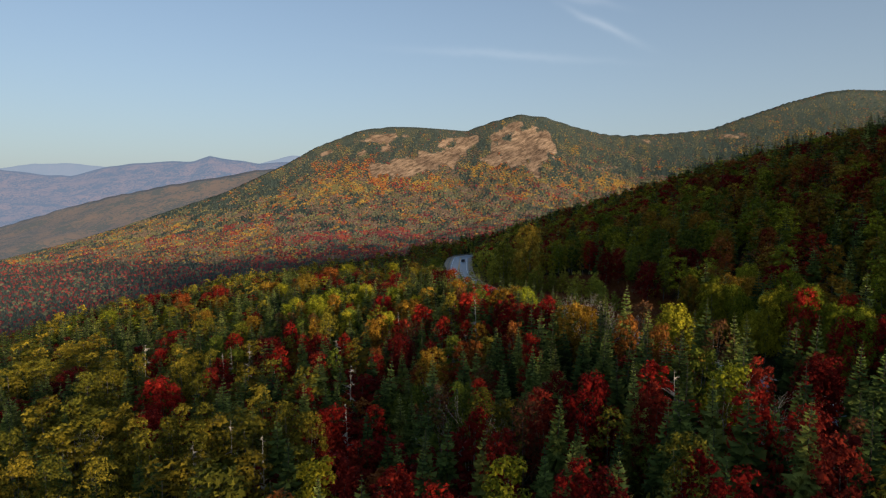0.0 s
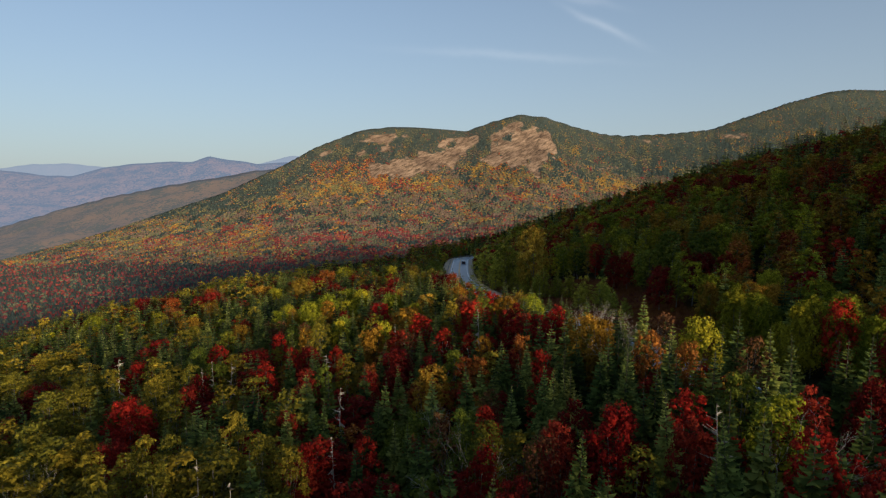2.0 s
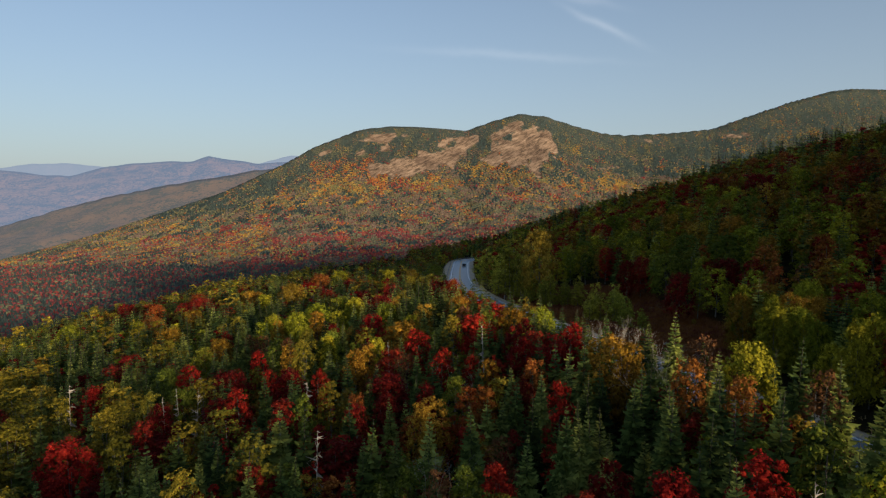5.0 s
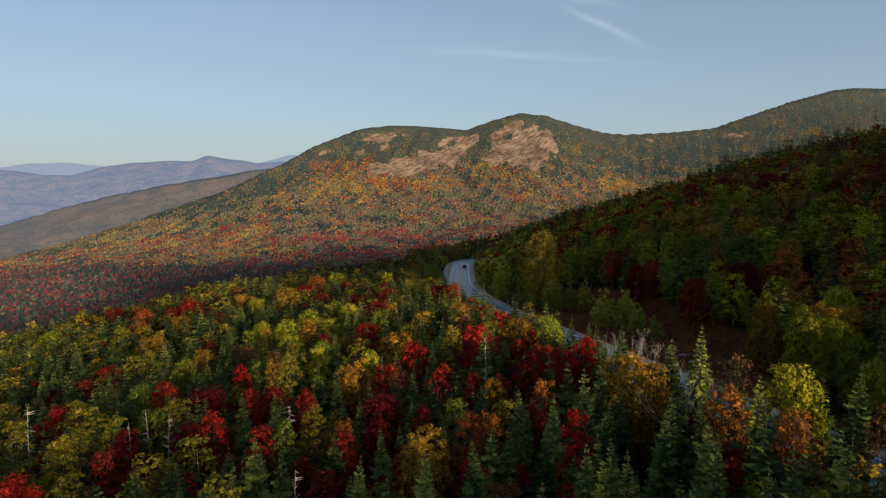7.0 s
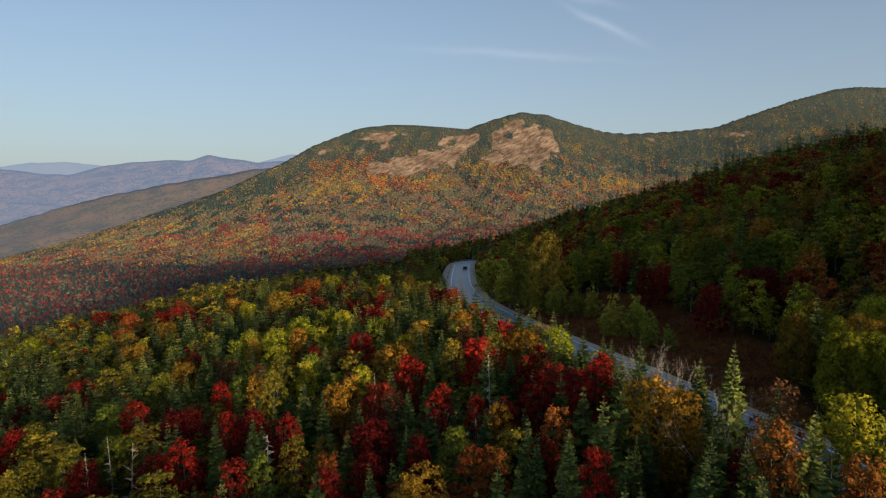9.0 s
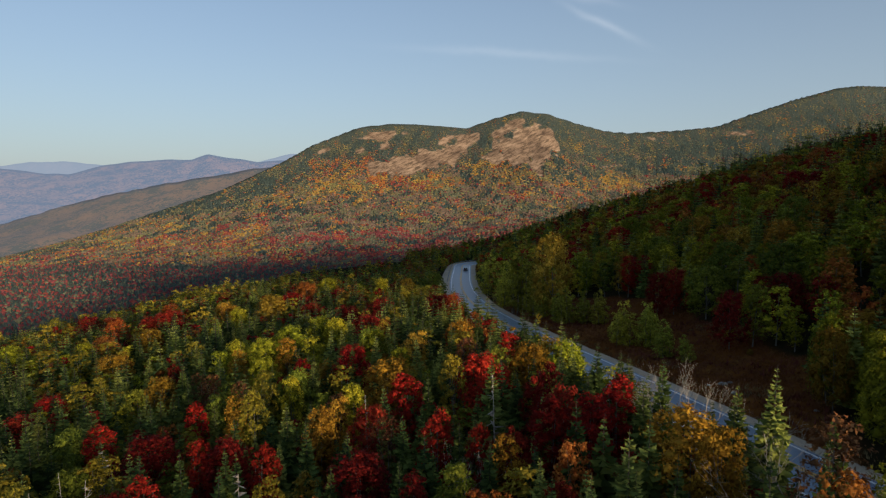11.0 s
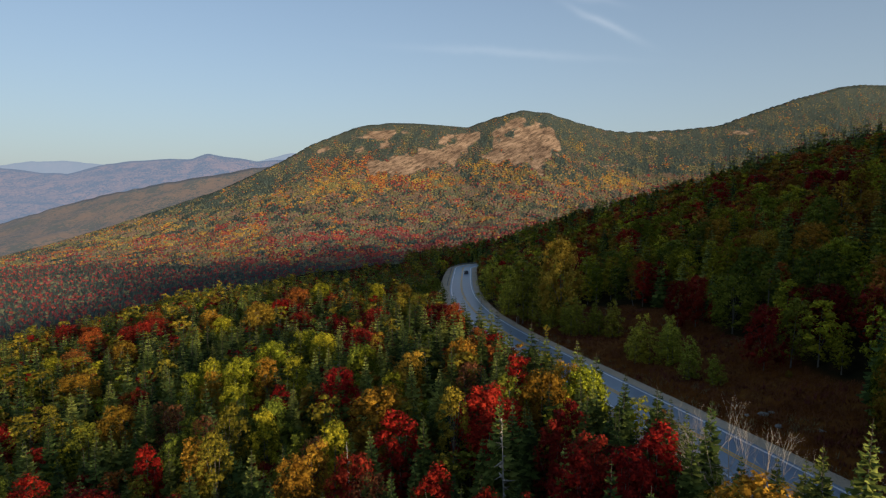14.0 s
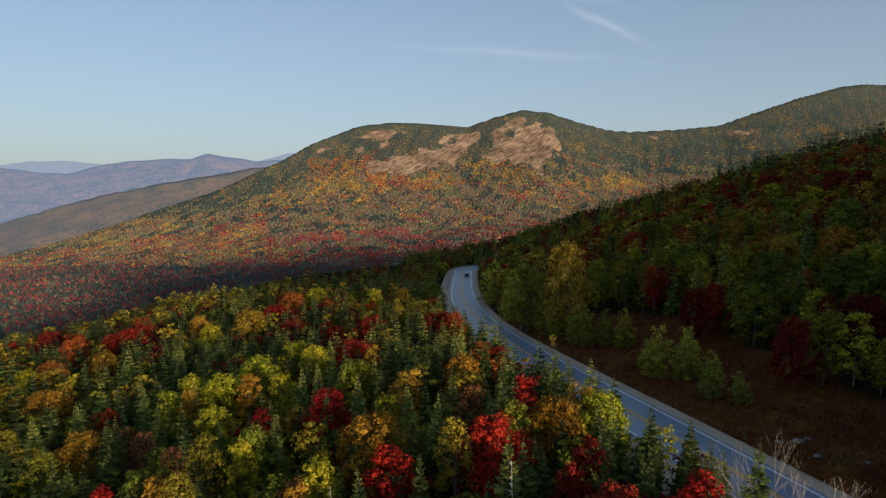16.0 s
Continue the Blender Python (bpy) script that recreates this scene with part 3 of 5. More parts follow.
def snag(seed, h=1.0, branches=26, spread=0.10):
    """A dead standing trunk with thin bare branches."""
    rs = np.random.RandomState(seed)
    lean = rs.randn(2) * 0.03 * h
    top = np.array([lean[0], lean[1], h])
    cut = [top * (i / 10) - (0, 0, 0.05 * h * (i == 0)) for i in range(11)]
    stem = [cone(rs, cut[i], cut[i + 1], (0.0095 - 0.0008 * i) * h, (0.0087 - 0.0008 * i) * h, 5) for i in range(10)]
    for i in range(branches):
        s = 0.3 + 0.68 * rs.rand()
        a, L = rs.rand() * 6.283, spread * h * (0.4 + rs.rand()) * (1.25 - s)
        b = top * s
        e = b + np.array([math.cos(a) * L, math.sin(a) * L, L * (rs.rand() - 0.5)])
        stem.append(cone(rs, b, e, 0.0026 * h, 0.0009 * h, 3))
    return weld(stem)


def bare_crown(seed, h=1.0, w=0.4):
    """A leafless tree: forked limbs and twigs."""
    rs = np.random.RandomState(seed)
    out = []
    def grow(a, d, L, r, depth):
        b = a + d * L
        out.append(cone(rs, a, b, r, r * 0.6, 4 if depth < 2 else 3))
        if depth < 4:
            for _ in range(3 if depth < 3 else 2):
                e = d + rs.randn(3) * (0.42 if depth else 0.5) + (0, 0, 0.12)
                grow(b, e / np.linalg.norm(e), L * (0.55 + 0.2 * rs.rand()), r * 0.55, depth + 1)
    for _ in range(3):
        d = np.array([rs.randn() * 0.28, rs.randn() * 0.28, 1.0])
        grow(np.array([0, 0, -0.05 * h]), d / np.linalg.norm(d), 0.42 * h, 0.0062 * h, 0)
    return weld(out)


def part(name, V, F, material, parent, label=""):
    ob = new(name, mesh_from(name, V, F, [material]))
    ob.parent = parent
    return tagged(ob, label)


NAMES = {"spruce": ("spruce_tree", "dark green spruce with drooping boughs in the forest", "spruce", "dark"),
         "larch": ("larch_tree", "yellow-green larch with a thin ragged crown", "larch", "pale"),
         "red": ("red_maple", "bright red autumn maple in the forest", "maple", "pale"),
         "crimson": ("crimson_maple", "deep crimson autumn maple in the forest", "maple", "pale"),
         "orange": ("orange_maple", "orange autumn maple in the forest", "maple", "pale"),
         "gold": ("golden_birch", "golden yellow autumn birch in the forest", "birch", "pale"),
         "lime": ("yellow_birch", "yellow-green birch turning in autumn", "birch", "pale"),
         "green": ("green_birch", "still green birch in the forest", "birch", "pale"),
         "shrub": ("birch_shrub", "bushy green young birch leafed to the ground beside the road", "shrub", "pale"),
         "russet": ("russet_tree", "thin russet-brown tree losing its leaves", "tree", "pale")}


HALF = {"spruce": 0.17, "larch": 0.19, "shrub": 0.26, "broad": 0.28}       # from stem to crown's edge, for a tree a metre high


def shape(kind, seed, level, half=0.18):
    """Trunk and crown of a tree a metre high; level 0 stands nearest, 3 farthest; half: from stem to crown's edge."""
    if kind == "spruce":
        whorls, per, sprigs = ((30, 9, 4), (22, 8, 2), (15, 7, 1), (10, 6, 1))[level]
        return conifer(seed, 1.0, 0.17, whorls, per, sprigs, 0.05, 0.26)
    count, size, clumps = ((2300, 0.0140, 46), (740, 0.0225, 24), (230, 0.040, 13), (85, 0.062, 8))[level]
    if kind == "russet":
        count = int(count * 0.55)
    if kind == "larch":
        # tufts in flat tiers that narrow to the top, over a bare pale stem
        return broadleaf(seed, 1.0, 0.19, int(count * 0.9), size * 0.95, 0.30, int(clumps * 1.2), 9 if level == 0 else 4, 0.45, 0.06, 0.55)
    if kind == "shrub":
        return thicket(seed, int(count * 1.8), size * 1.2, int(clumps * 1.8))
    if half > 0.2:
        count, clumps = int(count * 1.8), int(clumps * 1.5)
    birch = kind in ("lime", "green")
    return broadleaf(seed, 1.0, half, count, size, 0.16, clumps, 6 if level == 0 else 2, 0.75 if kind == "russet" else 0.0, 0.34 if birch else 0.46)


def make_tree(kind, seed, level=0, half=0.18):
    """One tree a metre high, with trunk and crown as its parts."""
    name, label, category, skin = NAMES[kind]
    root = new(name)
    stem, crown = shape(kind, seed, level, half)
    part("trunk", *stem, BARK[skin], root)
    part("crown", *crown, SHRUB_LEAF if kind == "shrub" else LEAF[kind], root)
    return tagged(root, label, category, "trees on the near hillside")


KINDS = list(LEAF)
rng = np.random.RandomState(11)


def colour_weights(x, y):
    """How common each kind is at a place on the near hill: the order of KINDS."""
    d = x - np.interp(y, ROAD_Y, ROAD_X)
    #     spruce fir  red  crim orange gold lime green russet
    if d > 0:
        up = max(0.0, min(1.0, (d - 50) / 60))
        w = np.array([0.22, 0.01, 0.09 + 0.06 * up, 0.0, 0.05 + 0.07 * up, 0.26, 0.38 - 0.08 * up, 0.06, 0.01 + 0.04 * up])
    elif x < -12 and y < 84:
        w = np.array([0.58, 0.14, 0.03, 0.12, 0.01, 0.01, 0.01, 0.07, 0.03])
    elif y < 78:
        w = np.array([0.48, 0.02, 0.10, 0.22, 0.03, 0.02, 0.02, 0.07, 0.04])
    elif y < 105:
        w = np.array([0.54, 0.02, 0.05, 0.14, 0.03, 0.03, 0.05, 0.11, 0.03])
    elif y < 170:
        w = np.array([0.62, 0.02, 0.02, 0.04, 0.03, 0.05, 0.11, 0.09, 0.02])
    else:
        w = np.array([0.40, 0.06, 0.06, 0.07, 0.07, 0.08, 0.10, 0.15, 0.01])
    if d > 0 and (y > 300 or y > np.interp(x, CREST_X, CREST_Y) - 34):
        w[0] += 1.4
    if d > 105:
        w[0] += 0.35
    n = roll(np.array([x]), np.array([y]), 30, 41)[0]
    w[2:5] *= math.exp(1.2 * n)
    n = roll(np.array([x]), np.array([y]), 26, 42)[0]
    w[0] *= math.exp(0.9 * n)
    w[5:8] *= math.exp(-0.5 * n)
    return w / w.sum()


def forest_spots(step, x0, x1, y0, y1):
    """A loose grid of standing places on the near hill, clear of road and meadow."""
    gx, gy = np.meshgrid(np.arange(x0, x1, step), np.arange(y0, y1, step))
    x = gx.ravel() + rng.uniform(-0.48, 0.48, gx.size) * step
    y = gy.ravel() + rng.uniform(-0.48, 0.48, gx.size) * step
    near = np.min((x[:, None] - LINE[::2, 0]) ** 2 + (y[:, None] - LINE[::2, 1]) ** 2, 1) ** 0.5
    d = x - np.interp(y, ROAD_Y, ROAD_X)
    ok = (near > np.where((d < 0) & (y > 210) & (y < 330), 10.0, 7.6)) & (meadow_mask(x, y) < 0.4) & (land(x, y) > -60) & (np.abs(x) < 0.78 * y + 16)
    ok &= y < np.interp(x, CREST_X, CREST_Y, left=300) + 40
    ok &= d > -165
    return x[ok], y[ok]


def far_spots(step):
    y = np.arange(480, 1990, step)
    X, Y = [], []
    for v in y:
        x = np.arange(-0.82 * v, 0.78 * v, step)
        X.append(x + rng.uniform(-0.5, 0.5, len(x)) * step), Y.append(v + rng.uniform(-0.5, 0.5, len(x)) * step)
    x, y = np.concatenate(X), np.concatenate(Y)
    ok = (y < np.interp(x / y, SKY_U, SKY_R) - 7) & (rock_mask(x, y) < 0.25 + 0.5 * rng.rand(len(x)) ** 3) & (near_hill(x, y) < mountain(x, y))
    # the part hidden behind the wooded spur needs few trees
    hidden = (x / y > 0.02) & (mountain(x, y) < 60 + (np.interp(x / y, [0.02, 0.1, 0.28, 0.37, 0.5, 0.75], [-0.16, -0.11, -0.04, 0.0, 0.025, 0.045])) * y)
    ok &= ~hidden | (rng.rand(len(x)) < 0.05)
    return x[ok], y[ok]


def fill_size(kind, x, y):
    """Height and breadth of a tree among the well-marked ones."""
    d = x - np.interp(y, ROAD_Y, ROAD_X)
    r = rng.rand()
    if d > 0:
        h = 8.0 + (9.0 if y > np.interp(x, CREST_X, CREST_Y) - 34 else 7.0 if d > 80 else 4.0) * r if kind == "spruce" else 6.0 + 4.2 * r
        return h, h * (0.40 if kind in ("spruce", "larch") else 0.38 + 0.17 * rng.rand())
    h = 6.3 + 2.9 * r if kind in ("spruce", "larch") else 4.4 + 2.0 * r
    h *= (1.0 if d > -12 else 1.2 if d > -24 and y < 104 else 1.0) * (1.06 if y > 110 else 1.0)
    return h, h * (0.40 + 0.10 * rng.rand() if kind in ("spruce", "larch") else 0.40 + 0.14 * rng.rand())


def plant_stuff(name, spots, protos, label, leaf=LEAF):
    """Many trees joined into one object: place, kind, height, breadth and prototype number."""
    Vs, Fs, Ms, Ts, n = [], [], [], [], 0
    mats = [leaf[k] for k in KINDS] + [BARK["dark"], BARK["pale"]]
    for x, y, z, k, h, wide, q in spots:
        V, F, M = protos[k][q % len(protos[k])]
        a = rng.rand() * 6.283
        c, s = math.cos(a), math.sin(a)
        W = np.empty_like(V)
        W[:, 0], W[:, 1], W[:, 2] = x + (V[:, 0] * c - V[:, 1] * s) * wide, y + (V[:, 0] * s + V[:, 1] * c) * wide, z + V[:, 2] * h
        Vs.append(W), Fs.append(F + n), Ms.append(M), Ts.append(np.full(len(V), rng.rand()))
        n += len(V)
    me = mesh_from(name, np.concatenate(Vs), np.concatenate(Fs), mats, np.concatenate(Ms), tint=("POINT", np.concatenate(Ts)))
    if leaf is not LEAF:
        me.polygons.foreach_set("use_smooth", np.ones(len(me.polygons), bool))
    return tagged(new(name, me), label, "forest", kind="stuff")


def lod(kind, seed, level, half=0.18):
    """A plainer tree for the middle distance: corners, triangles and material numbers."""
    stem, crown = shape(kind, seed, level, half)
    V, F = join([stem, crown])
    M = np.full(len(F), KINDS.index(kind))
    M[:len(stem[1])] = len(KINDS) + (kind != "spruce")
    return V, F, M


def far_tree(kind, seed):
    rs = np.random.RandomState(seed)
    k = KINDS.index(kind)
    sides = 4
    a = np.arange(sides) * 6.283 / sides
    if kind in ("spruce", "larch"):
        r = 0.40 * (0.7 + 0.6 * rs.rand(sides))
        V = np.concatenate([np.stack([np.cos(a) * r, np.sin(a) * r, np.zeros(sides)], 1), [[0, 0, 1.0]]])
        F = np.array([(i, (i + 1) % sides, sides) for i in range(sides)])
    else:
        r1, r2 = 0.66 * (0.75 + 0.5 * rs.rand(sides)), 0.42 * (0.6 + 0.8 * rs.rand(sides))
        V = np.concatenate([np.stack([np.cos(a) * r1, np.sin(a) * r1, 0.35 + 0.2 * rs.rand(sides)], 1),
                            np.stack([np.cos(a + 0.6) * r2, np.sin(a + 0.6) * r2, 0.75 + 0.15 * rs.rand(sides)], 1), [[0, 0, 0.97], [0, 0, 0]]])
        F = []
        for i in range(sides):
            j = (i + 1) % sides
            F += [(i, j, sides + i), (j, sides + j, sides + i), (sides + i, sides + j, 2 * sides)]
        F = np.array(F)
    return V, F, np.full(len(F), k)


# -- the nearest trees, each one a thing --
PROTO = {k: [make_tree(k, 100 * i + 7 * j + 1) for i in range(4 if k == "spruce" else 3)] for j, k in enumerate(KINDS + ["shrub"])}
FILL = {k: [make_tree(k, 100 * i + 7 * j + 51, 1) for i in range(4 if k == "spruce" else 3)] for j, k in enumerate(KINDS)}
BROAD = {k: [make_tree(k, 100 * i + 7 * j + 31, 0, 0.28) for i in range(2)] for j, k in enumerate(KINDS) if k not in ("spruce", "larch")}
used, planted = set(), []
counts = {k: 0 for k in PROTO}


def plant(protos, kind, x, y, h, wide):
    """Stand one tree of a kind on the ground, h high and wide across."""
    ob = protos[kind][rng.randint(len(protos[kind]))]
    b = wide / (2 * HALF["broad" if protos is BROAD else kind] if kind in HALF or protos is BROAD else 0.36)
    m = Matrix.LocRotScale((x, y, float(land(x, y))), Euler((rng.randn() * 0.03, rng.randn() * 0.03, rng.rand() * 6.283)), (b, b, h))
    if ob in used:
        copy_thing(ob, m @ Matrix.Diagonal((*(1 / v for v in ob.scale), 1)))
    else:
        ob.matrix_basis = m
        used.add(ob)
    counts[kind] += 1


def stand(kind, rows):
    """Well-marked trees: place, height and breadth of what shows of the crown."""
    for x, y, h, wide in rows:
        wide = max(wide * (1.5 if kind == "spruce" else 1.15 if kind == "larch" else 1.1 if kind == "shrub" else 1.34), (0.42 if kind == "spruce" else 0.30) * h)
        if kind == "shrub":
            # a clump of several upright young birches
            stems = max(1, round(wide / (0.44 * h)))
            for i in range(stems):
                tall = h * (0.72 + 0.30 * rng.rand())
                plant(PROTO, kind, x + wide * ((i + 0.5) / stems - 0.5), y + 1.2 * rng.randn(), tall, 0.52 * tall)
            planted.append((x, y, 0.42 * wide, -1))
            continue
        plant(BROAD if kind in BROAD and wide > 0.44 * h else PROTO, kind, x, y, h + (0.8 if kind == "spruce" else 0.0), min(wide, 0.8 * h))
        planted.append((x, y, 0.42 * wide, KINDS.index(kind)))


stand("gold", [
    (-2.0, 72.2, 8.2, 1.9), (-0.5, 73.2, 8.3, 2.3), (17.9, 76.4, 10.8, 1.9), (17.2, 80.2, 10.5, 4.8), (5.3, 83.4, 9.0, 0.8), (-11.0, 94.9, 9.2, 2.4), (-9.7, 97.5, 9.2, 2.0), (-20.6, 100.5, 9.1, 2.0),
    (9.7, 107.0, 9.5, 3.6), (-5.9, 109.8, 9.8, 5.3), (13.3, 112.5, 8.8, 3.0), (-36.0, 116.8, 8.4, 3.3), (-3.8, 123.8, 9.6, 3.0), (2.8, 125.2, 9.5, 3.4), (43.8, 126.2, 1.0, 1.5), (-29.4, 127.2, 8.8, 1.6),
    (-22.2, 129.5, 9.1, 2.6), (-9.0, 139.8, 9.2, 1.6), (-54.4, 140.8, 7.6, 8.7), (64.4, 158.8, 9.5, 5.0), (-58.1, 162.0, 8.1, 4.7), (59.6, 165.0, 9.5, 4.1), (24.3, 175.5, 18.3, 6.2), (72.2, 180.8, 9.5, 4.0),
])
stand("gold", [
    (-50.1, 187.0, 8.6, 4.1), (62.7, 191.2, 9.5, 4.8), (-46.2, 205.2, 8.7, 9.3), (86.4, 207.2, 9.5, 4.1), (-9.2, 209.0, 8.9, 3.4), (62.5, 291.2, 9.5, 8.8),
])
stand("orange", [
    (22.7, 63.4, 10.3, 2.1), (20.2, 68.7, 10.7, 2.4), (3.7, 75.4, 8.6, 1.6), (2.1, 76.2, 8.5, 2.2), (-8.6, 77.2, 8.2, 1.7), (9.7, 80.2, 9.3, 1.6), (5.2, 134.5, 9.3, 1.5), (2.4, 159.5, 9.1, 3.0),
    (-67.1, 163.0, 8.2, 8.6), (-77.1, 186.0, 8.6, 4.2), (-40.3, 225.0, 8.9, 5.7), (114.8, 232.2, 9.5, 7.9), (115.5, 254.8, 9.5, 10.7), (82.2, 264.8, 9.5, 8.2),
])
stand("red", [
    (14.2, 29.0, 10.2, 1.4), (13.4, 31.0, 10.2, 1.2), (-0.1, 32.8, 9.4, 1.8), (7.5, 33.0, 9.9, 1.6), (-2.8, 36.2, 9.2, 2.1), (20.7, 41.2, 10.1, 1.8), (2.4, 47.2, 9.2, 1.9), (11.8, 49.5, 9.9, 3.4),
    (17.2, 50.5, 10.1, 2.6), (-10.4, 53.0, 7.7, 1.6), (-9.4, 53.7, 7.6, 2.3), (-6.3, 53.7, 7.5, 2.0), (3.5, 56.5, 8.7, 1.7), (-32.1, 70.0, 9.0, 3.7), (9.9, 70.7, 9.4, 1.8), (-21.6, 82.9, 8.2, 2.2),
    (-13.8, 86.2, 8.5, 1.8), (3.3, 86.2, 9.1, 1.6), (12.0, 87.2, 9.8, 2.7), (8.7, 88.9, 9.6, 2.8), (-20.0, 89.4, 8.1, 1.4), (0.0, 90.4, 9.3, 2.5), (15.2, 90.5, 10.1, 2.9), (-41.7, 90.9, 8.4, 2.9),
])
stand("red", [
    (-33.3, 97.4, 8.3, 2.5), (-24.6, 100.8, 8.8, 1.5), (-3.5, 102.0, 9.8, 3.2), (4.3, 103.5, 10.0, 4.5), (8.5, 115.5, 9.2, 2.4), (-17.2, 116.0, 9.2, 1.9), (-50.3, 117.9, 7.4, 4.0), (-11.4, 119.5, 9.4, 4.1),
    (40.9, 175.8, 9.5, 2.8), (89.9, 189.8, 9.5, 6.0), (90.2, 201.8, 9.5, 9.6), (-41.2, 209.2, 8.8, 6.8), (38.5, 218.5, 9.5, 7.5), (52.7, 227.5, 9.5, 7.0), (95.1, 241.5, 9.5, 8.6), (93.2, 262.8, 9.5, 13.7),
    (57.6, 284.0, 9.5, 8.6),
])
stand("crimson", [
    (8.2, 30.8, 9.5, 1.6), (20.9, 31.5, 9.9, 1.7), (22.6, 38.2, 9.7, 2.1), (-7.4, 41.2, 8.2, 1.6), (4.1, 42.0, 9.0, 2.0), (15.8, 46.2, 9.6, 2.1), (25.3, 49.2, 9.7, 2.0), (8.6, 50.2, 9.2, 1.8),
    (-10.0, 50.5, 7.3, 2.0), (10.3, 53.0, 9.2, 1.4), (-28.8, 59.7, 8.0, 2.7), (-13.7, 61.0, 7.6, 1.5), (-8.4, 75.2, 7.7, 1.9), (7.4, 75.7, 8.6, 1.7), (-28.8, 76.5, 8.2, 1.9), (-15.5, 78.2, 7.8, 2.2),
    (-5.8, 78.4, 7.7, 2.1), (-1.6, 81.2, 7.9, 1.7), (-29.4, 81.9, 8.0, 2.7), (-23.4, 82.2, 7.7, 2.5), (-6.1, 85.2, 8.2, 4.1), (6.2, 85.2, 8.7, 1.8), (-18.3, 90.2, 7.9, 3.2), (-54.6, 91.2, 7.9, 4.2),
])
stand("crimson", [
    (11.0, 91.5, 9.4, 2.5), (-26.6, 94.4, 7.5, 5.2), (8.8, 94.5, 9.4, 2.1), (-6.7, 94.7, 8.7, 2.9), (10.6, 97.8, 9.5, 2.2), (-48.7, 110.7, 7.3, 4.2), (-37.6, 126.2, 7.8, 1.9), (42.6, 130.2, 9.0, 4.0),
    (50.9, 130.8, 9.0, 4.7), (-12.9, 148.0, 8.6, 5.1), (43.2, 154.5, 9.0, 4.0), (40.1, 154.5, 9.0, 3.2), (-18.8, 165.0, 8.3, 3.9), (-0.5, 165.2, 8.6, 5.4), (-13.0, 170.5, 8.4, 5.1), (-30.9, 184.0, 8.2, 4.3),
    (-71.8, 191.8, 8.1, 4.8), (-73.1, 205.8, 8.2, 7.4),
])
stand("russet", [
    (6.5, 47.5, 9.5, 1.5), (0.2, 57.0, 8.1, 1.7), (4.3, 61.2, 8.6, 1.8), (27.6, 62.5, 10.4, 2.4), (23.4, 75.2, 10.8, 3.2), (-4.3, 90.7, 9.1, 2.2), (-10.4, 98.5, 9.2, 2.1), (-22.3, 107.8, 9.2, 0.9),
    (2.9, 113.5, 10.0, 2.1), (-27.4, 113.8, 8.9, 1.0), (-30.4, 116.8, 8.6, 1.7), (46.7, 130.5, 3.6, 1.6),
])
stand("lime", [
    (3.8, 35.8, 9.6, 2.4), (-8.1, 39.0, 8.8, 2.5), (22.1, 48.0, 10.1, 2.8), (26.2, 71.2, 10.8, 3.9), (-8.8, 100.4, 9.3, 2.2), (-9.3, 103.2, 9.3, 1.9), (-16.7, 107.8, 9.3, 2.1), (14.7, 110.0, 9.0, 3.6),
    (-5.0, 116.2, 9.8, 1.6), (-23.1, 118.5, 9.0, 3.3), (-32.2, 128.8, 8.7, 2.7), (-18.3, 129.2, 9.1, 2.6), (-9.2, 129.5, 9.3, 2.6), (-26.3, 132.0, 9.1, 4.2), (44.4, 133.8, 1.9, 1.9), (-31.8, 134.2, 9.0, 3.5),
    (-24.1, 139.0, 9.4, 4.4), (-17.8, 143.2, 9.2, 3.5), (61.9, 145.5, 9.5, 5.6), (-21.0, 147.0, 9.2, 4.5), (-69.3, 158.5, 8.2, 4.1), (-88.0, 164.4, 8.5, 4.7), (49.4, 175.8, 9.5, 4.9), (-46.7, 182.5, 8.5, 4.5),
])
stand("lime", [
    (74.9, 192.0, 9.5, 6.1), (68.3, 200.8, 9.5, 10.3), (-16.6, 213.5, 8.9, 4.5), (61.3, 224.2, 9.5, 9.0), (-35.0, 230.5, 8.9, 7.8), (58.6, 234.2, 9.5, 7.0),
])
stand("green", [
    (1.8, 53.2, 8.6, 2.4), (21.9, 53.5, 10.2, 2.7), (1.9, 57.7, 8.3, 2.2), (-2.6, 59.0, 7.7, 1.4), (-13.6, 77.7, 8.3, 1.6), (1.4, 81.2, 8.5, 2.4), (-29.0, 87.2, 8.2, 3.1), (-35.7, 97.4, 8.3, 3.1),
    (-11.5, 99.8, 9.2, 1.6), (-23.6, 102.8, 9.0, 2.6), (6.9, 107.2, 9.8, 2.7), (-23.7, 107.8, 9.1, 2.2), (-17.5, 111.0, 9.3, 3.4), (-36.2, 111.5, 8.5, 2.5), (45.5, 129.0, 9.5, 2.9), (-10.6, 130.0, 9.3, 3.3),
    (58.1, 144.5, 9.5, 6.5), (46.1, 147.0, 9.5, 6.8), (54.5, 158.8, 9.5, 8.4), (74.5, 172.2, 9.5, 4.6), (50.9, 188.2, 9.5, 5.9), (60.8, 195.0, 9.5, 7.0), (40.6, 197.8, 9.5, 5.3), (-2.4, 216.5, 9.0, 6.0),
])
stand("green", [
    (108.5, 279.8, 9.5, 12.0),
])
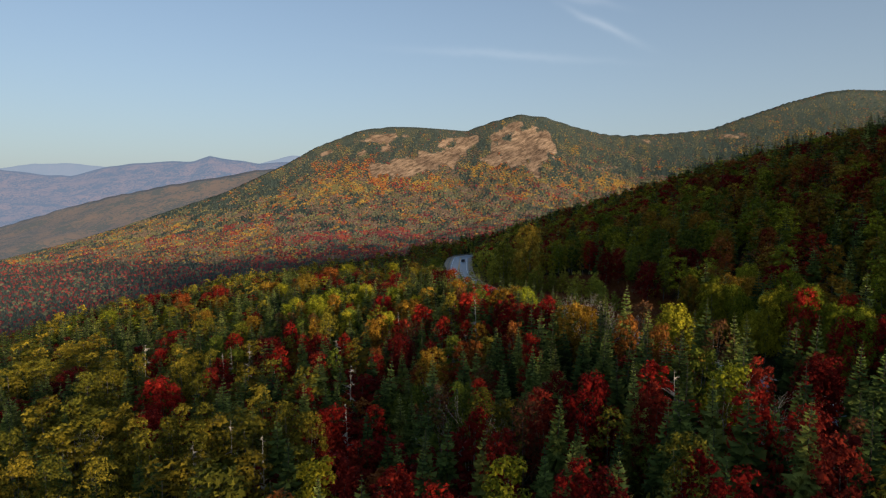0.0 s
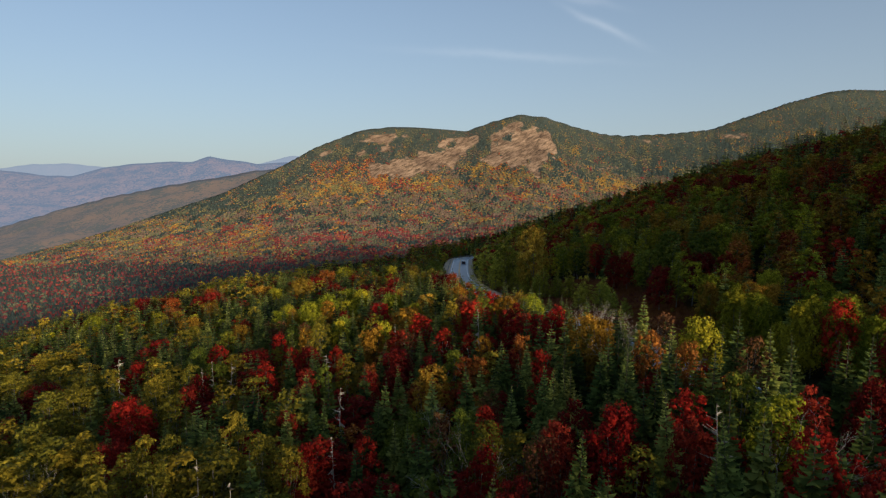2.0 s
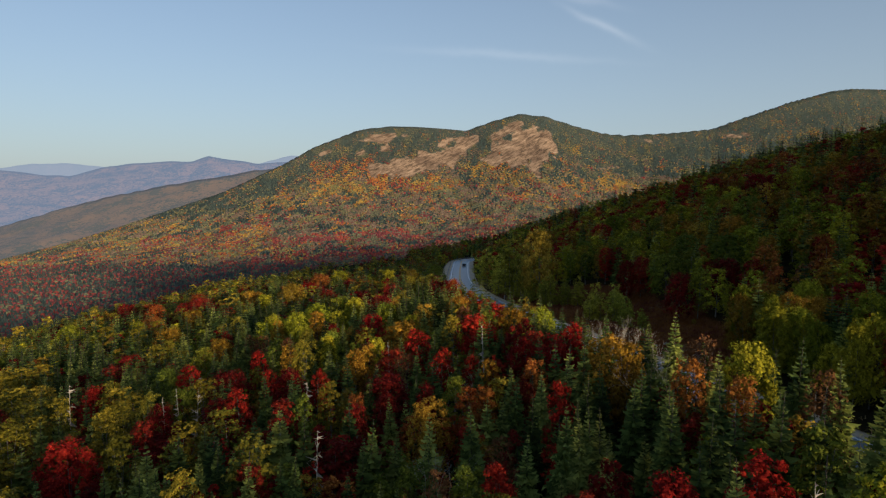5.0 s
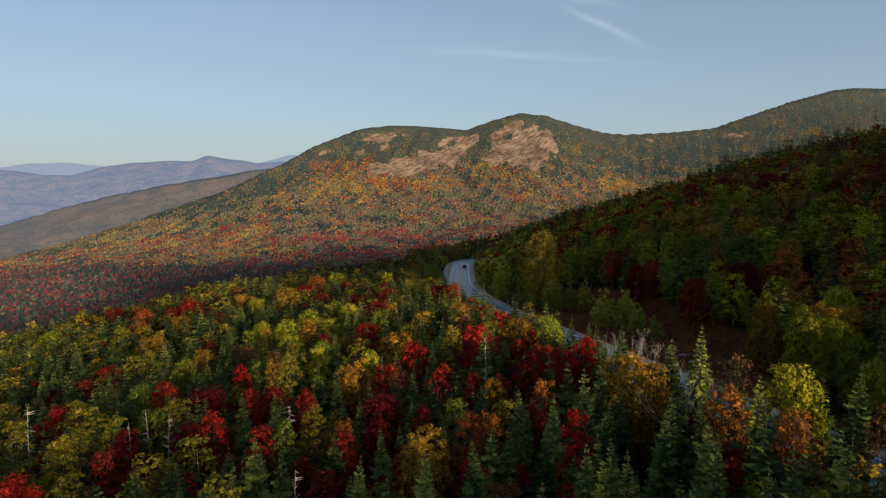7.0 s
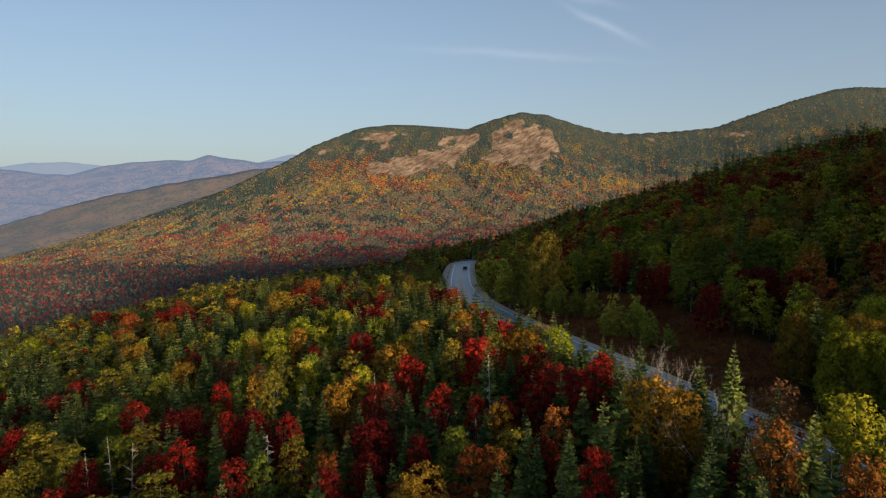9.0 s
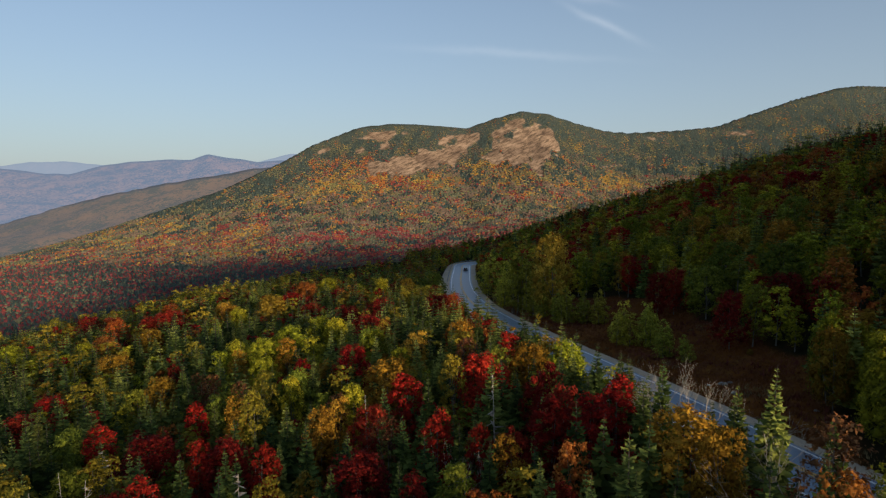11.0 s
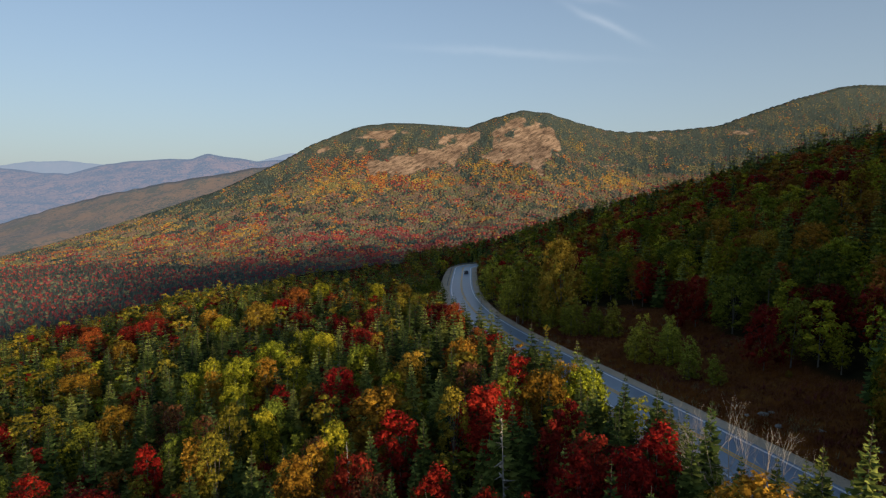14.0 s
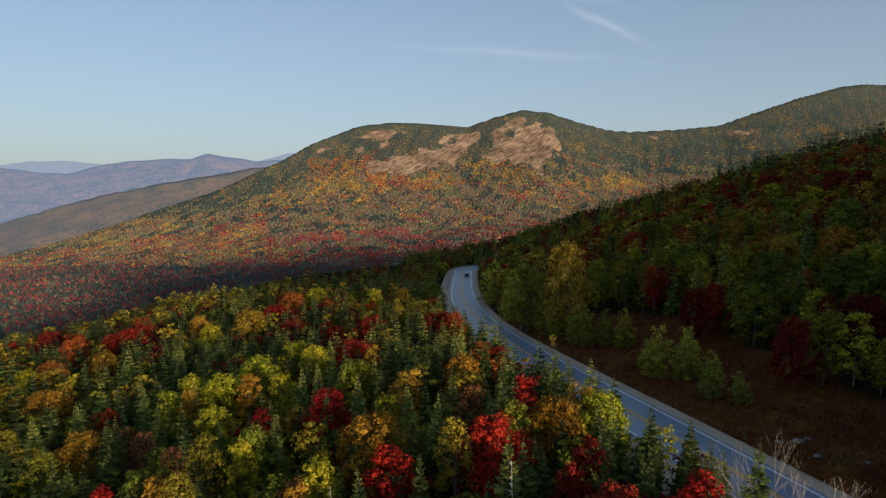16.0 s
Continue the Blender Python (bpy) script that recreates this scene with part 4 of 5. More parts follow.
stand("shrub", [
    (35.5, 128.2, 5.6, 2.8), (33.7, 130.2, 7.1, 3.4), (32.1, 141.0, 8.8, 5.9), (35.3, 141.5, 6.8, 3.4), (30.6, 147.8, 6.2, 3.4), (31.1, 159.0, 7.1, 3.5), (26.9, 165.2, 7.7, 6.0), (25.4, 169.5, 6.3, 4.1),
    (22.0, 174.0, 6.5, 3.8), (22.0, 180.2, 13.6, 4.9), (19.3, 189.5, 17.3, 7.4), (16.6, 204.0, 14.5, 7.1), (14.3, 235.0, 13.5, 7.0),
])
stand("spruce", [
    (24.2, 34.2, 10.0, 1.8), (21.4, 36.2, 10.0, 1.7), (14.5, 39.8, 9.7, 2.1), (17.3, 43.2, 9.7, 1.4), (8.2, 45.2, 9.3, 2.2), (15.6, 48.7, 9.7, 1.8), (-2.7, 54.7, 7.3, 1.6), (27.3, 54.7, 11.2, 2.3),
    (-3.8, 55.5, 7.2, 1.6), (16.4, 55.5, 9.6, 2.1), (31.8, 56.0, 11.2, 2.2), (33.6, 56.5, 11.2, 2.7), (-6.6, 58.2, 7.0, 1.4), (14.9, 58.2, 10.7, 2.2), (5.6, 59.0, 8.5, 1.3), (-13.5, 59.5, 7.6, 1.6),
    (9.9, 60.2, 9.0, 1.5), (11.1, 60.2, 9.1, 1.8), (-20.4, 60.7, 7.8, 1.9), (-10.7, 60.7, 7.3, 1.7), (9.2, 63.7, 8.8, 2.1), (-17.6, 64.7, 7.7, 2.0), (2.4, 65.0, 9.2, 2.4), (14.8, 65.5, 9.6, 2.2),
])
stand("spruce", [
    (27.3, 65.5, 11.4, 2.6), (18.0, 66.7, 9.9, 1.6), (7.3, 67.5, 8.6, 1.5), (16.2, 68.2, 9.9, 1.4), (22.3, 68.9, 10.4, 1.3), (12.0, 69.9, 9.3, 1.8), (9.1, 73.9, 8.9, 1.7), (-4.7, 74.2, 7.7, 2.0),
    (6.6, 74.9, 8.6, 1.4), (6.8, 78.4, 8.6, 1.4), (-7.7, 81.2, 8.0, 1.1), (-2.7, 81.7, 8.0, 1.5), (-18.5, 82.9, 9.0, 2.4), (21.8, 83.2, 10.2, 1.8), (24.4, 83.4, 11.4, 2.7), (-16.5, 85.9, 7.9, 2.1),
    (16.5, 87.9, 9.7, 2.0), (-10.8, 89.2, 8.5, 1.7), (-2.9, 89.7, 8.7, 2.0), (19.6, 93.0, 9.7, 2.0), (17.1, 94.0, 9.7, 1.1), (16.9, 95.2, 9.7, 1.2), (5.0, 95.8, 10.7, 2.2), (11.2, 96.2, 9.6, 1.9),
])
stand("spruce", [
    (16.7, 96.5, 9.7, 1.5), (5.9, 97.2, 9.5, 1.3), (-4.9, 98.0, 9.0, 1.6), (-1.0, 98.5, 9.3, 2.0), (-41.7, 101.9, 8.8, 2.4), (15.9, 102.2, 9.4, 2.1), (-0.2, 111.2, 9.8, 2.1), (-19.9, 112.0, 8.8, 1.8),
    (1.2, 114.5, 10.9, 2.4), (-41.8, 114.8, 7.7, 1.6), (-15.7, 114.8, 8.9, 1.7), (-32.2, 115.2, 9.4, 2.8), (-2.5, 115.8, 9.6, 1.5), (-28.3, 117.8, 9.5, 2.2), (-11.0, 118.0, 9.1, 1.6), (-33.7, 120.0, 8.1, 1.8),
    (-42.9, 120.8, 8.8, 2.9), (11.2, 122.0, 8.8, 1.9), (-8.9, 123.5, 9.1, 1.1), (-40.7, 124.2, 8.9, 2.4), (-6.4, 124.5, 9.1, 1.1), (-15.5, 124.5, 10.0, 2.2), (7.2, 125.5, 9.0, 1.9), (-14.5, 130.5, 8.8, 1.9),
])
stand("spruce", [
    (-11.3, 130.5, 8.9, 1.2), (-8.3, 130.5, 8.9, 1.6), (-0.1, 131.0, 10.2, 2.4), (-36.6, 132.2, 9.3, 2.5), (-12.9, 132.8, 8.8, 1.0), (5.6, 133.2, 8.9, 2.1), (-36.2, 139.5, 9.4, 2.5), (-16.0, 146.5, 8.8, 1.6),
    (-46.3, 147.2, 8.6, 4.1), (2.6, 147.8, 8.8, 2.1), (-5.8, 148.8, 8.7, 2.2), (-38.2, 152.2, 7.5, 1.9), (0.5, 154.8, 8.7, 1.9), (-42.8, 157.0, 8.7, 2.7), (-38.3, 158.5, 8.9, 3.5), (61.0, 160.8, 10.3, 3.4),
    (-3.9, 165.2, 8.6, 2.1), (-6.0, 167.0, 8.6, 2.0), (-44.7, 167.5, 9.0, 3.0), (-11.0, 168.0, 9.7, 2.2), (-9.9, 177.0, 9.7, 2.4), (-57.2, 226.8, 9.6, 3.1), (49.9, 243.2, 10.3, 4.3), (-60.5, 246.0, 9.7, 3.7),
])
stand("spruce", [
    (130.5, 259.5, 10.3, 4.0), (121.0, 266.0, 10.3, 3.0), (130.9, 276.8, 10.3, 4.7), (124.2, 294.5, 10.3, 6.0), (133.4, 295.0, 10.3, 4.7),
])
stand("larch", [
    (12.8, 32.0, 11.2, 1.6), (-25.6, 45.0, 9.5, 2.2), (-30.5, 46.8, 9.6, 2.6), (-34.2, 48.2, 9.7, 2.7), (-19.3, 48.2, 9.4, 2.7), (-10.8, 49.2, 9.0, 1.6), (3.5, 50.0, 10.2, 1.0), (-23.0, 51.7, 9.5, 1.6),
    (-13.3, 52.7, 9.0, 1.9), (-26.5, 53.2, 9.5, 2.6), (-38.4, 54.0, 9.9, 2.4), (-20.9, 54.2, 9.4, 2.0), (-23.6, 55.2, 9.4, 1.5), (-16.7, 57.2, 9.4, 1.5), (-30.4, 59.0, 9.6, 2.2), (-26.3, 68.0, 9.5, 2.9),
    (-41.5, 72.2, 10.5, 3.3), (-40.9, 75.2, 10.4, 3.6), (-33.2, 78.0, 9.9, 2.2), (-11.1, 78.9, 9.3, 2.2), (-33.0, 80.4, 9.8, 2.7), (-31.5, 82.4, 9.6, 1.7), (-41.4, 84.2, 9.8, 2.3), (-26.8, 86.4, 9.1, 3.5),
])
stand("larch", [
    (-39.0, 90.2, 9.5, 2.0), (-51.8, 96.5, 9.0, 3.8), (-63.0, 97.2, 9.3, 4.7), (-18.2, 98.8, 10.2, 1.5), (1.6, 102.2, 11.0, 1.9), (-20.0, 107.5, 10.3, 2.9), (-69.4, 113.2, 9.1, 4.0), (-44.1, 119.2, 8.9, 2.4),
    (-8.6, 174.5, 9.9, 1.9),
])
stand("gold", [(-41, 188.5, 10.5, 5.6), (-57.2, 203.6, 8.6, 4)])
stand("orange", [(-84.2, 197.7, 8.6, 4.5), (-79.3, 218.4, 8.6, 5), (-41.7, 228.7, 9.1, 5)])
stand("spruce", [(30.5, 64.5, 10.5, 2.4), (28.5, 71, 10.0, 2.2), (26.0, 77.5, 9.5, 2.2), (31.5, 58, 10.5, 2.4), (34.0, 50.5, 10.0, 2.4), (35.5, 43, 10.0, 2.4), (32.5, 46.5, 10.5, 2.2)])
stand("crimson", [(33.5, 54, 9.0, 3.2), (36.5, 47, 9.0, 3.2), (30.0, 50, 9.0, 3.0), (33.0, 40, 9.0, 3.0)])
stand("crimson", [(-68.3, 190.7, 8.6, 4.4), (-97, 210.8, 9.4, 5)])

MARKS = np.array(planted)


def crowded(x, y):
    """Too near to a well-marked tree, or before it; and the kind of the nearest one."""
    away = (MARKS[:, 0] - x) ** 2 + (MARKS[:, 1] - y) ** 2
    k = int(np.argmin(away))
    return bool((away < (0.5 + MARKS[:, 2]) ** 2).any()), int(MARKS[k, 3]) if away[k] < 49 else -1


def fill_kind(x, y, like):
    """Woods grow in patches: often the kind of the nearest well-marked tree."""
    if like >= 0 and rng.rand() < (0.12 if KINDS[like] in ("red", "orange", "gold") else 0.35):
        return KINDS[like]
    return KINDS[rng.choice(len(KINDS), p=colour_weights(x, y))]


xs, ys = forest_spots(2.25, -75, 52, 30, 122)
mid, rest, back = [], [], []
order = np.argsort(ys + 0.25 * np.abs(xs))
for x, y in zip(xs[order], ys[order]):
    full, like = crowded(x, y)
    beside = x - np.interp(y, ROAD_Y, ROAD_X)
    if full or (beside > 0 and rng.rand() < 0.45):
        continue
    kind = fill_kind(x, y, like)
    h, wide = fill_size(kind, x, y)
    if counts[kind] < 298 and y < 106:
        plant(BROAD if beside > 0 and kind in BROAD else FILL, kind, x, y, h, wide)
    else:
        mid.append((x, y, float(land(x, y)), kind, h, wide / (2 * HALF.get(kind, 0.18)), rng.randint(9)))

# -- the rest of the spur and its further side --
LOD1, LOD2, LOD3 = ({k: [lod(k, 31 * i + KINDS.index(k), level) for i in range(4)] for k in KINDS} for level in (1, 2, 3))
slope = []
xs, ys = forest_spots(2.5, -170, 330, 30, 480)
for x, y in zip(xs, ys):
    if -75 < x < 52 and y < 122:
        continue
    d = x - np.interp(y, ROAD_Y, ROAD_X)
    # taller, broader trees stand further apart on the slope over the road and towards the crest
    if rng.rand() > (0.42 if d > 0 and y < 290 else 1.0 if d < 0 and y < 170 else 0.72 if y < 290 else 0.45):
        continue
    full, like = crowded(x, y)
    if full:
        continue
    near_slope = d > 0 and y < 200 and x < 150
    kind = fill_kind(x, y, like)
    h, wide = fill_size(kind, x, y)
    row = (x, y, float(land(x, y)), kind, h, wide / (2 * HALF.get(kind, 0.18)), rng.randint(9))
    (slope if near_slope else rest if y < 240 else back).append(row)
plant_stuff("middle_forest", mid, LOD1, "mixed autumn forest of spruce, maple and birch on the spur")
plant_stuff("slope_forest", slope, LOD1, "green and golden birches, maples and spruce on the slope over the road")
plant_stuff("side_forest", rest, LOD2, "mixed autumn forest on the falling side of the spur")
plant_stuff("upper_forest", back, LOD3, "mixed autumn forest on the far part of the spur")
for ob in [o for protos in (PROTO, FILL, BROAD) for k in protos for o in protos[k] if o not in used]:
    for o in (*ob.children, ob):
        bpy.data.objects.remove(o)

# -- the woods of the valley and the mountain --
FAR = {k: [far_tree(k, 13 * i + KINDS.index(k)) for i in range(5)] for k in KINDS}
xs, ys = far_spots(3.5)
u, s = xs / ys, np.clip((ys - 720) / (np.interp(xs / ys, SKY_U, SKY_R) - 720), 0, 1)
patch, patch2, zz = roll(xs, ys, 260, 51), roll(xs, ys, 120, 52), land(xs, ys)
ua, ea = on_face(xs, ys)
W = np.zeros((len(xs), 9))
#                         spruce fir  red  crim orange gold lime green russet
W[:] = np.where((s > 0.45)[:, None], [0.27, 0.07, 0.015, 0.06, 0.02, 0.02, 0.04, 0.21, 0.32], [0.24, 0.03, 0.15, 0.28, 0.015, 0.01, 0.02, 0.16, 0.14])
W[(ua < -0.28) & (s > 0.3)] = [0.22, 0.05, 0.08, 0.12, 0.08, 0.08, 0.05, 0.16, 0.20]
W[s < 0.10] = [0.38, 0.05, 0.06, 0.20, 0.05, 0.05, 0.05, 0.14, 0.12]
W[(s > 0.72) & (ua < 0.27)] = [0.40, 0.06, 0.01, 0.02, 0.03, 0.05, 0.06, 0.24, 0.20]
high = (ea > np.interp(ua, [-0.35, -0.20, -0.09, 0.03, 0.12, 0.22, 0.30, 0.40, 0.60], [-0.05, 0.030, 0.055, 0.055, 0.055, 0.035, 0.012, 0.012, 0.03]))
W[high] = [0.74, 0.02, 0.0, 0.004, 0.004, 0.010, 0.02, 0.16, 0.04]
def lean(row, kinds, amount):
    k = np.clip(blot(ua, ea, *row) * 1.6 + 0.35 * patch2, 0, 1)[:, None]
    W[:] = W * (1 - amount * k) + np.array(kinds) * amount * k
for row in ((-0.167, -0.0115, 0.135, 0.020, 0.14), (-0.013, 0.003, 0.052, 0.018, -0.09), (0.083, 0.024, 0.065, 0.026, -0.35), (0.163, 0.009, 0.065, 0.016, -0.17), (0.253, 0.001, 0.09, 0.016, 0.0), (0.56, 0.08, 0.06, 0.008, 0.1)):
    lean(row, [0.12, 0.16, 0.0, 0.0, 0.12, 0.40, 0.12, 0.06, 0.02], 0.75)
lean((-0.114, 0.015, 0.098, 0.024, -0.17), [0.05, 0.03, 0.20, 0.04, 0.46, 0.20, 0.0, 0.0, 0.02], 0.9)
W[:, 2:5] *= np.exp(1.1 * patch2)[:, None]
W[:, 5:7] *= np.exp(0.9 * patch)[:, None]
W[:, 0] *= np.exp(-0.8 * patch)
for k in range(9):
    W[:, k] *= np.exp(3.0 * roll(xs, ys * 0.6, 46, 70 + k) + 2.0 * roll(xs, ys * 0.6, 130, 80 + k))
C = np.cumsum(W, 1)
pick = (rng.rand(len(xs), 1) * C[:, -1:] > C).sum(1)
far, valley = [], []
for x, y, z, ss, k, uu, ee, p in zip(xs, ys, zz, s, pick, ua, ea, patch2):
    # valley floor: spruce and crimson maples, mixed darker to stand in for shade
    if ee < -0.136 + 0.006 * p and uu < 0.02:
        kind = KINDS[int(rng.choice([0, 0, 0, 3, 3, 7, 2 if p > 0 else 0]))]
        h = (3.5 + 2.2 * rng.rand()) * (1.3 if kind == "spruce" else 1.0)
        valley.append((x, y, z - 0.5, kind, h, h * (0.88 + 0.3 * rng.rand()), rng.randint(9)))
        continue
    kind = KINDS[int(k)]
    h = (2.9 + 1.8 * rng.rand()) * (1.3 if kind in ("spruce", "larch") else 1.0) * (1.0 if ss < 0.85 else 0.85 if ss < 0.975 else 0.8)
    far.append((x, y, z - (0.5 if ss < 0.95 else 1.3), kind, h, h * (0.88 + 0.3 * rng.rand()), rng.randint(9)))
plant_stuff("valley_forest", valley, FAR, "spruce and crimson maple woods on the valley floor, mixed dark for its shadow", FAR_LEAF)
plant_stuff("mountain_forest", far, FAR, "far autumn woods over the valley and the mountain slopes", FAR_LEAF)

# ---- dead and leafless trees ----
SNAG = []
for i in range(4):
    root = new("dead_snag")
    part("trunk", *snag(300 + i, 1.0, 30, 0.16 if i % 2 else 0.10), BARK["dead"], root)
    SNAG.append(tagged(root, "pale dead standing trunk with bare broken branches", "dead tree", "trees on the near hillside"))
BARE = []
for i in range(3):
    root = new("leafless_tree")
    part("crown", *bare_crown(400 + i), BARK["dead"], root)
    BARE.append(tagged(root, "leafless pale grey tree with forked twigs", "tree", "trees on the near hillside"))


def scatter(protos, rows):
    """Dead trees: place and height; the first of each shape is the original."""
    for i, (x, y, h) in enumerate(rows):
        ob = protos[i % len(protos)]
        m = Matrix.LocRotScale((x, y, float(land(x, y))), Euler((0, 0, i * 1.7)), (h, h, h))
        if i < len(protos):
            ob.matrix_basis = m
        else:
            copy_thing(ob, m @ Matrix.Diagonal((*(1 / v for v in ob.scale), 1)))


scatter(SNAG, [(-28.8, 85.2, 8.6), (-26.4, 82.9, 8.6), (-6.6, 95.7, 9.6), (-14.0, 80.4, 8.6), (5.2, 94.7, 10.1), (-9.9, 64.7, 8.2), (-28.9, 81.7, 8.8), (-28.1, 89.2, 8.3), (-8.3, 53.5, 7.8), (-41.2, 85.2, 10.3), (-17.1, 49.5, 8.6), (-17.8, 43.5, 8.8), (-13.2, 44.8, 8.6), (17.4, 45.0, 10.4)])
scatter(BARE, [(22.6, 93.7, 9.6), (20.7, 91.4, 9.6), (22.7, 89.9, 9.7), (1.0, 83.2, 8.2), (21.8, 73.9, 10.3), (-0.2, 61.0, 7.6), (20.2, 44.5, 9.6), (2.1, 50.0, 8.5), (-32.9, 55.2, 8.2)])

# ---- things along the road ----
def plain_material(name, colour, rough=0.5, metal=0.0):
    return plain(name, tuple(0.85 * c for c in colour), colour, 8, rough, metal)


SIGN_YELLOW, BLACK = plain_material("yellow sign sheeting", (1.0, 0.50, 0.01), 0.4), plain_material("black sign paint", (0.015, 0.015, 0.015), 0.6)
STEEL, POST_WHITE = plain_material("galvanised steel", (0.36, 0.37, 0.38), 0.5, 0.7), plain_material("white post", (0.7, 0.7, 0.68), 0.5)
CAR_PAINT, GLASS = plain_material("dark car paint", (0.02, 0.022, 0.028), 0.25, 0.2), plain_material("car window", (0.02, 0.025, 0.03), 0.08)
RUBBER, RED_LAMP = plain_material("tyre rubber", (0.02, 0.02, 0.02), 0.8), plain_material("red tail lamp", (0.35, 0.02, 0.02), 0.3)


def solid(outline, depth):
    """A plate from an outline in x and z, standing across y, with bevelled edges."""
    bm = bmesh.new()
    vs = [bm.verts.new((x, 0, z)) for x, z in outline]
    f = bm.faces.new(vs)
    ext = bmesh.ops.extrude_face_region(bm, geom=[f])
    bmesh.ops.translate(bm, vec=(0, depth, 0), verts=[v for v in ext["geom"] if isinstance(v, bmesh.types.BMVert)])
    bmesh.ops.recalc_face_normals(bm, faces=bm.faces)
    return bm


def box(sx, sy, sz, x=0, y=0, z=0, bevel=0.0):
    bm = bmesh.new()
    bmesh.ops.create_cube(bm, size=1, matrix=Matrix.Translation((x, y, z)) @ Matrix.Diagonal((sx, sy, sz, 1)))
    if bevel:
        bmesh.ops.bevel(bm, geom=bm.edges[:], offset=bevel, segments=2, affect="EDGES")
    return bm


def piece(name, bm, material, parent, label=""):
    me = bpy.data.meshes.new(name)
    bm.to_mesh(me)
    bm.free()
    me.materials.append(material)
    ob = new(name, me)
    ob.parent = parent
    return tagged(ob, label)


def curve_sign(x, y, facing):
    root = new("road_sign")
    piece("post", box(0.07, 0.05, 3.9, 0, 0.03, 1.35, 0.008), STEEL, root)
    r = 0.72
    panel = piece("panel", solid([(0, 2.6 - r), (r, 2.6), (0, 2.6 + r), (-r, 2.6)], 0.012), SIGN_YELLOW, root, "yellow diamond warning panel")
    piece("arrow", solid([(-0.08, 2.20), (0.05, 2.20), (0.05, 2.54), (0.21, 2.74), (0.31, 2.66), (0.31, 3.02), (-0.03, 2.94), (0.08, 2.85), (-0.08, 2.61)], -0.006), BLACK, panel, "black curve arrow")
    plate = piece("plate", solid([(-0.34, 1.18), (0.34, 1.18), (0.34, 1.84), (-0.34, 1.84)], 0.012), SIGN_YELLOW, root, "yellow square plate under the diamond")
    piece("bar", solid([(-0.20, 1.42), (0.20, 1.42), (0.20, 1.60), (-0.20, 1.60)], -0.006), BLACK, plate)
    root.matrix_basis = pose(x, y, float(land(x, y)) + 0.6, 0, 0, facing)
    return tagged(root, "yellow diamond curve warning sign on a steel post beside the road", "road sign")


curve_sign(19.6, 164.0, -8)


def marker_post(x, y):
    root = new("marker_post")
    piece("post", box(0.09, 0.04, 1.5, 0, 0, 0.6, 0.01), POST_WHITE, root)
    piece("reflector", box(0.08, 0.02, 0.14, 0, -0.035, 1.22, 0.005), SIGN_YELLOW, root, "yellow reflector")
    root.matrix_basis = pose(x, y, float(land(x, y)) + 0.35)
    return tagged(root, "slim white roadside marker post", "marker post", "marker posts")


marker_post(16.9, 188.5)
marker_post(5.6, 372.0)


def guard_rail(a, b, offset):
    """A steel rail on posts along the outside of the bend."""
    root = new("guard_rail")
    prof = [(0.0, 0.42), (0.05, 0.47), (0.0, 0.55), (0.05, 0.62), (0.0, 0.70)]
    ob = ribbon("rail", [offset + o for o, _ in prof], [h for _, h in prof], STEEL, a, b, root)
    T = np.gradient(LINE, axis=0)
    for i in range(a, min(b, len(LINE)) - 1, 2):
        nx, ny = T[i][1], -T[i][0]
        k = math.hypot(nx, ny)
        q = piece("post", box(0.14, 0.14, 1.5, 0, 0, 0, 0.01), STEEL, root)
        q.matrix_basis = Matrix.Translation((LINE[i][0] + nx / k * (offset - 0.12), LINE[i][1] + ny / k * (offset - 0.12), LINE[i][2] - 0.02))
    return tagged(root, "galvanised steel guard rail on the outside of the bend", "guard rail")


guard_rail(188, 250, -5.0)


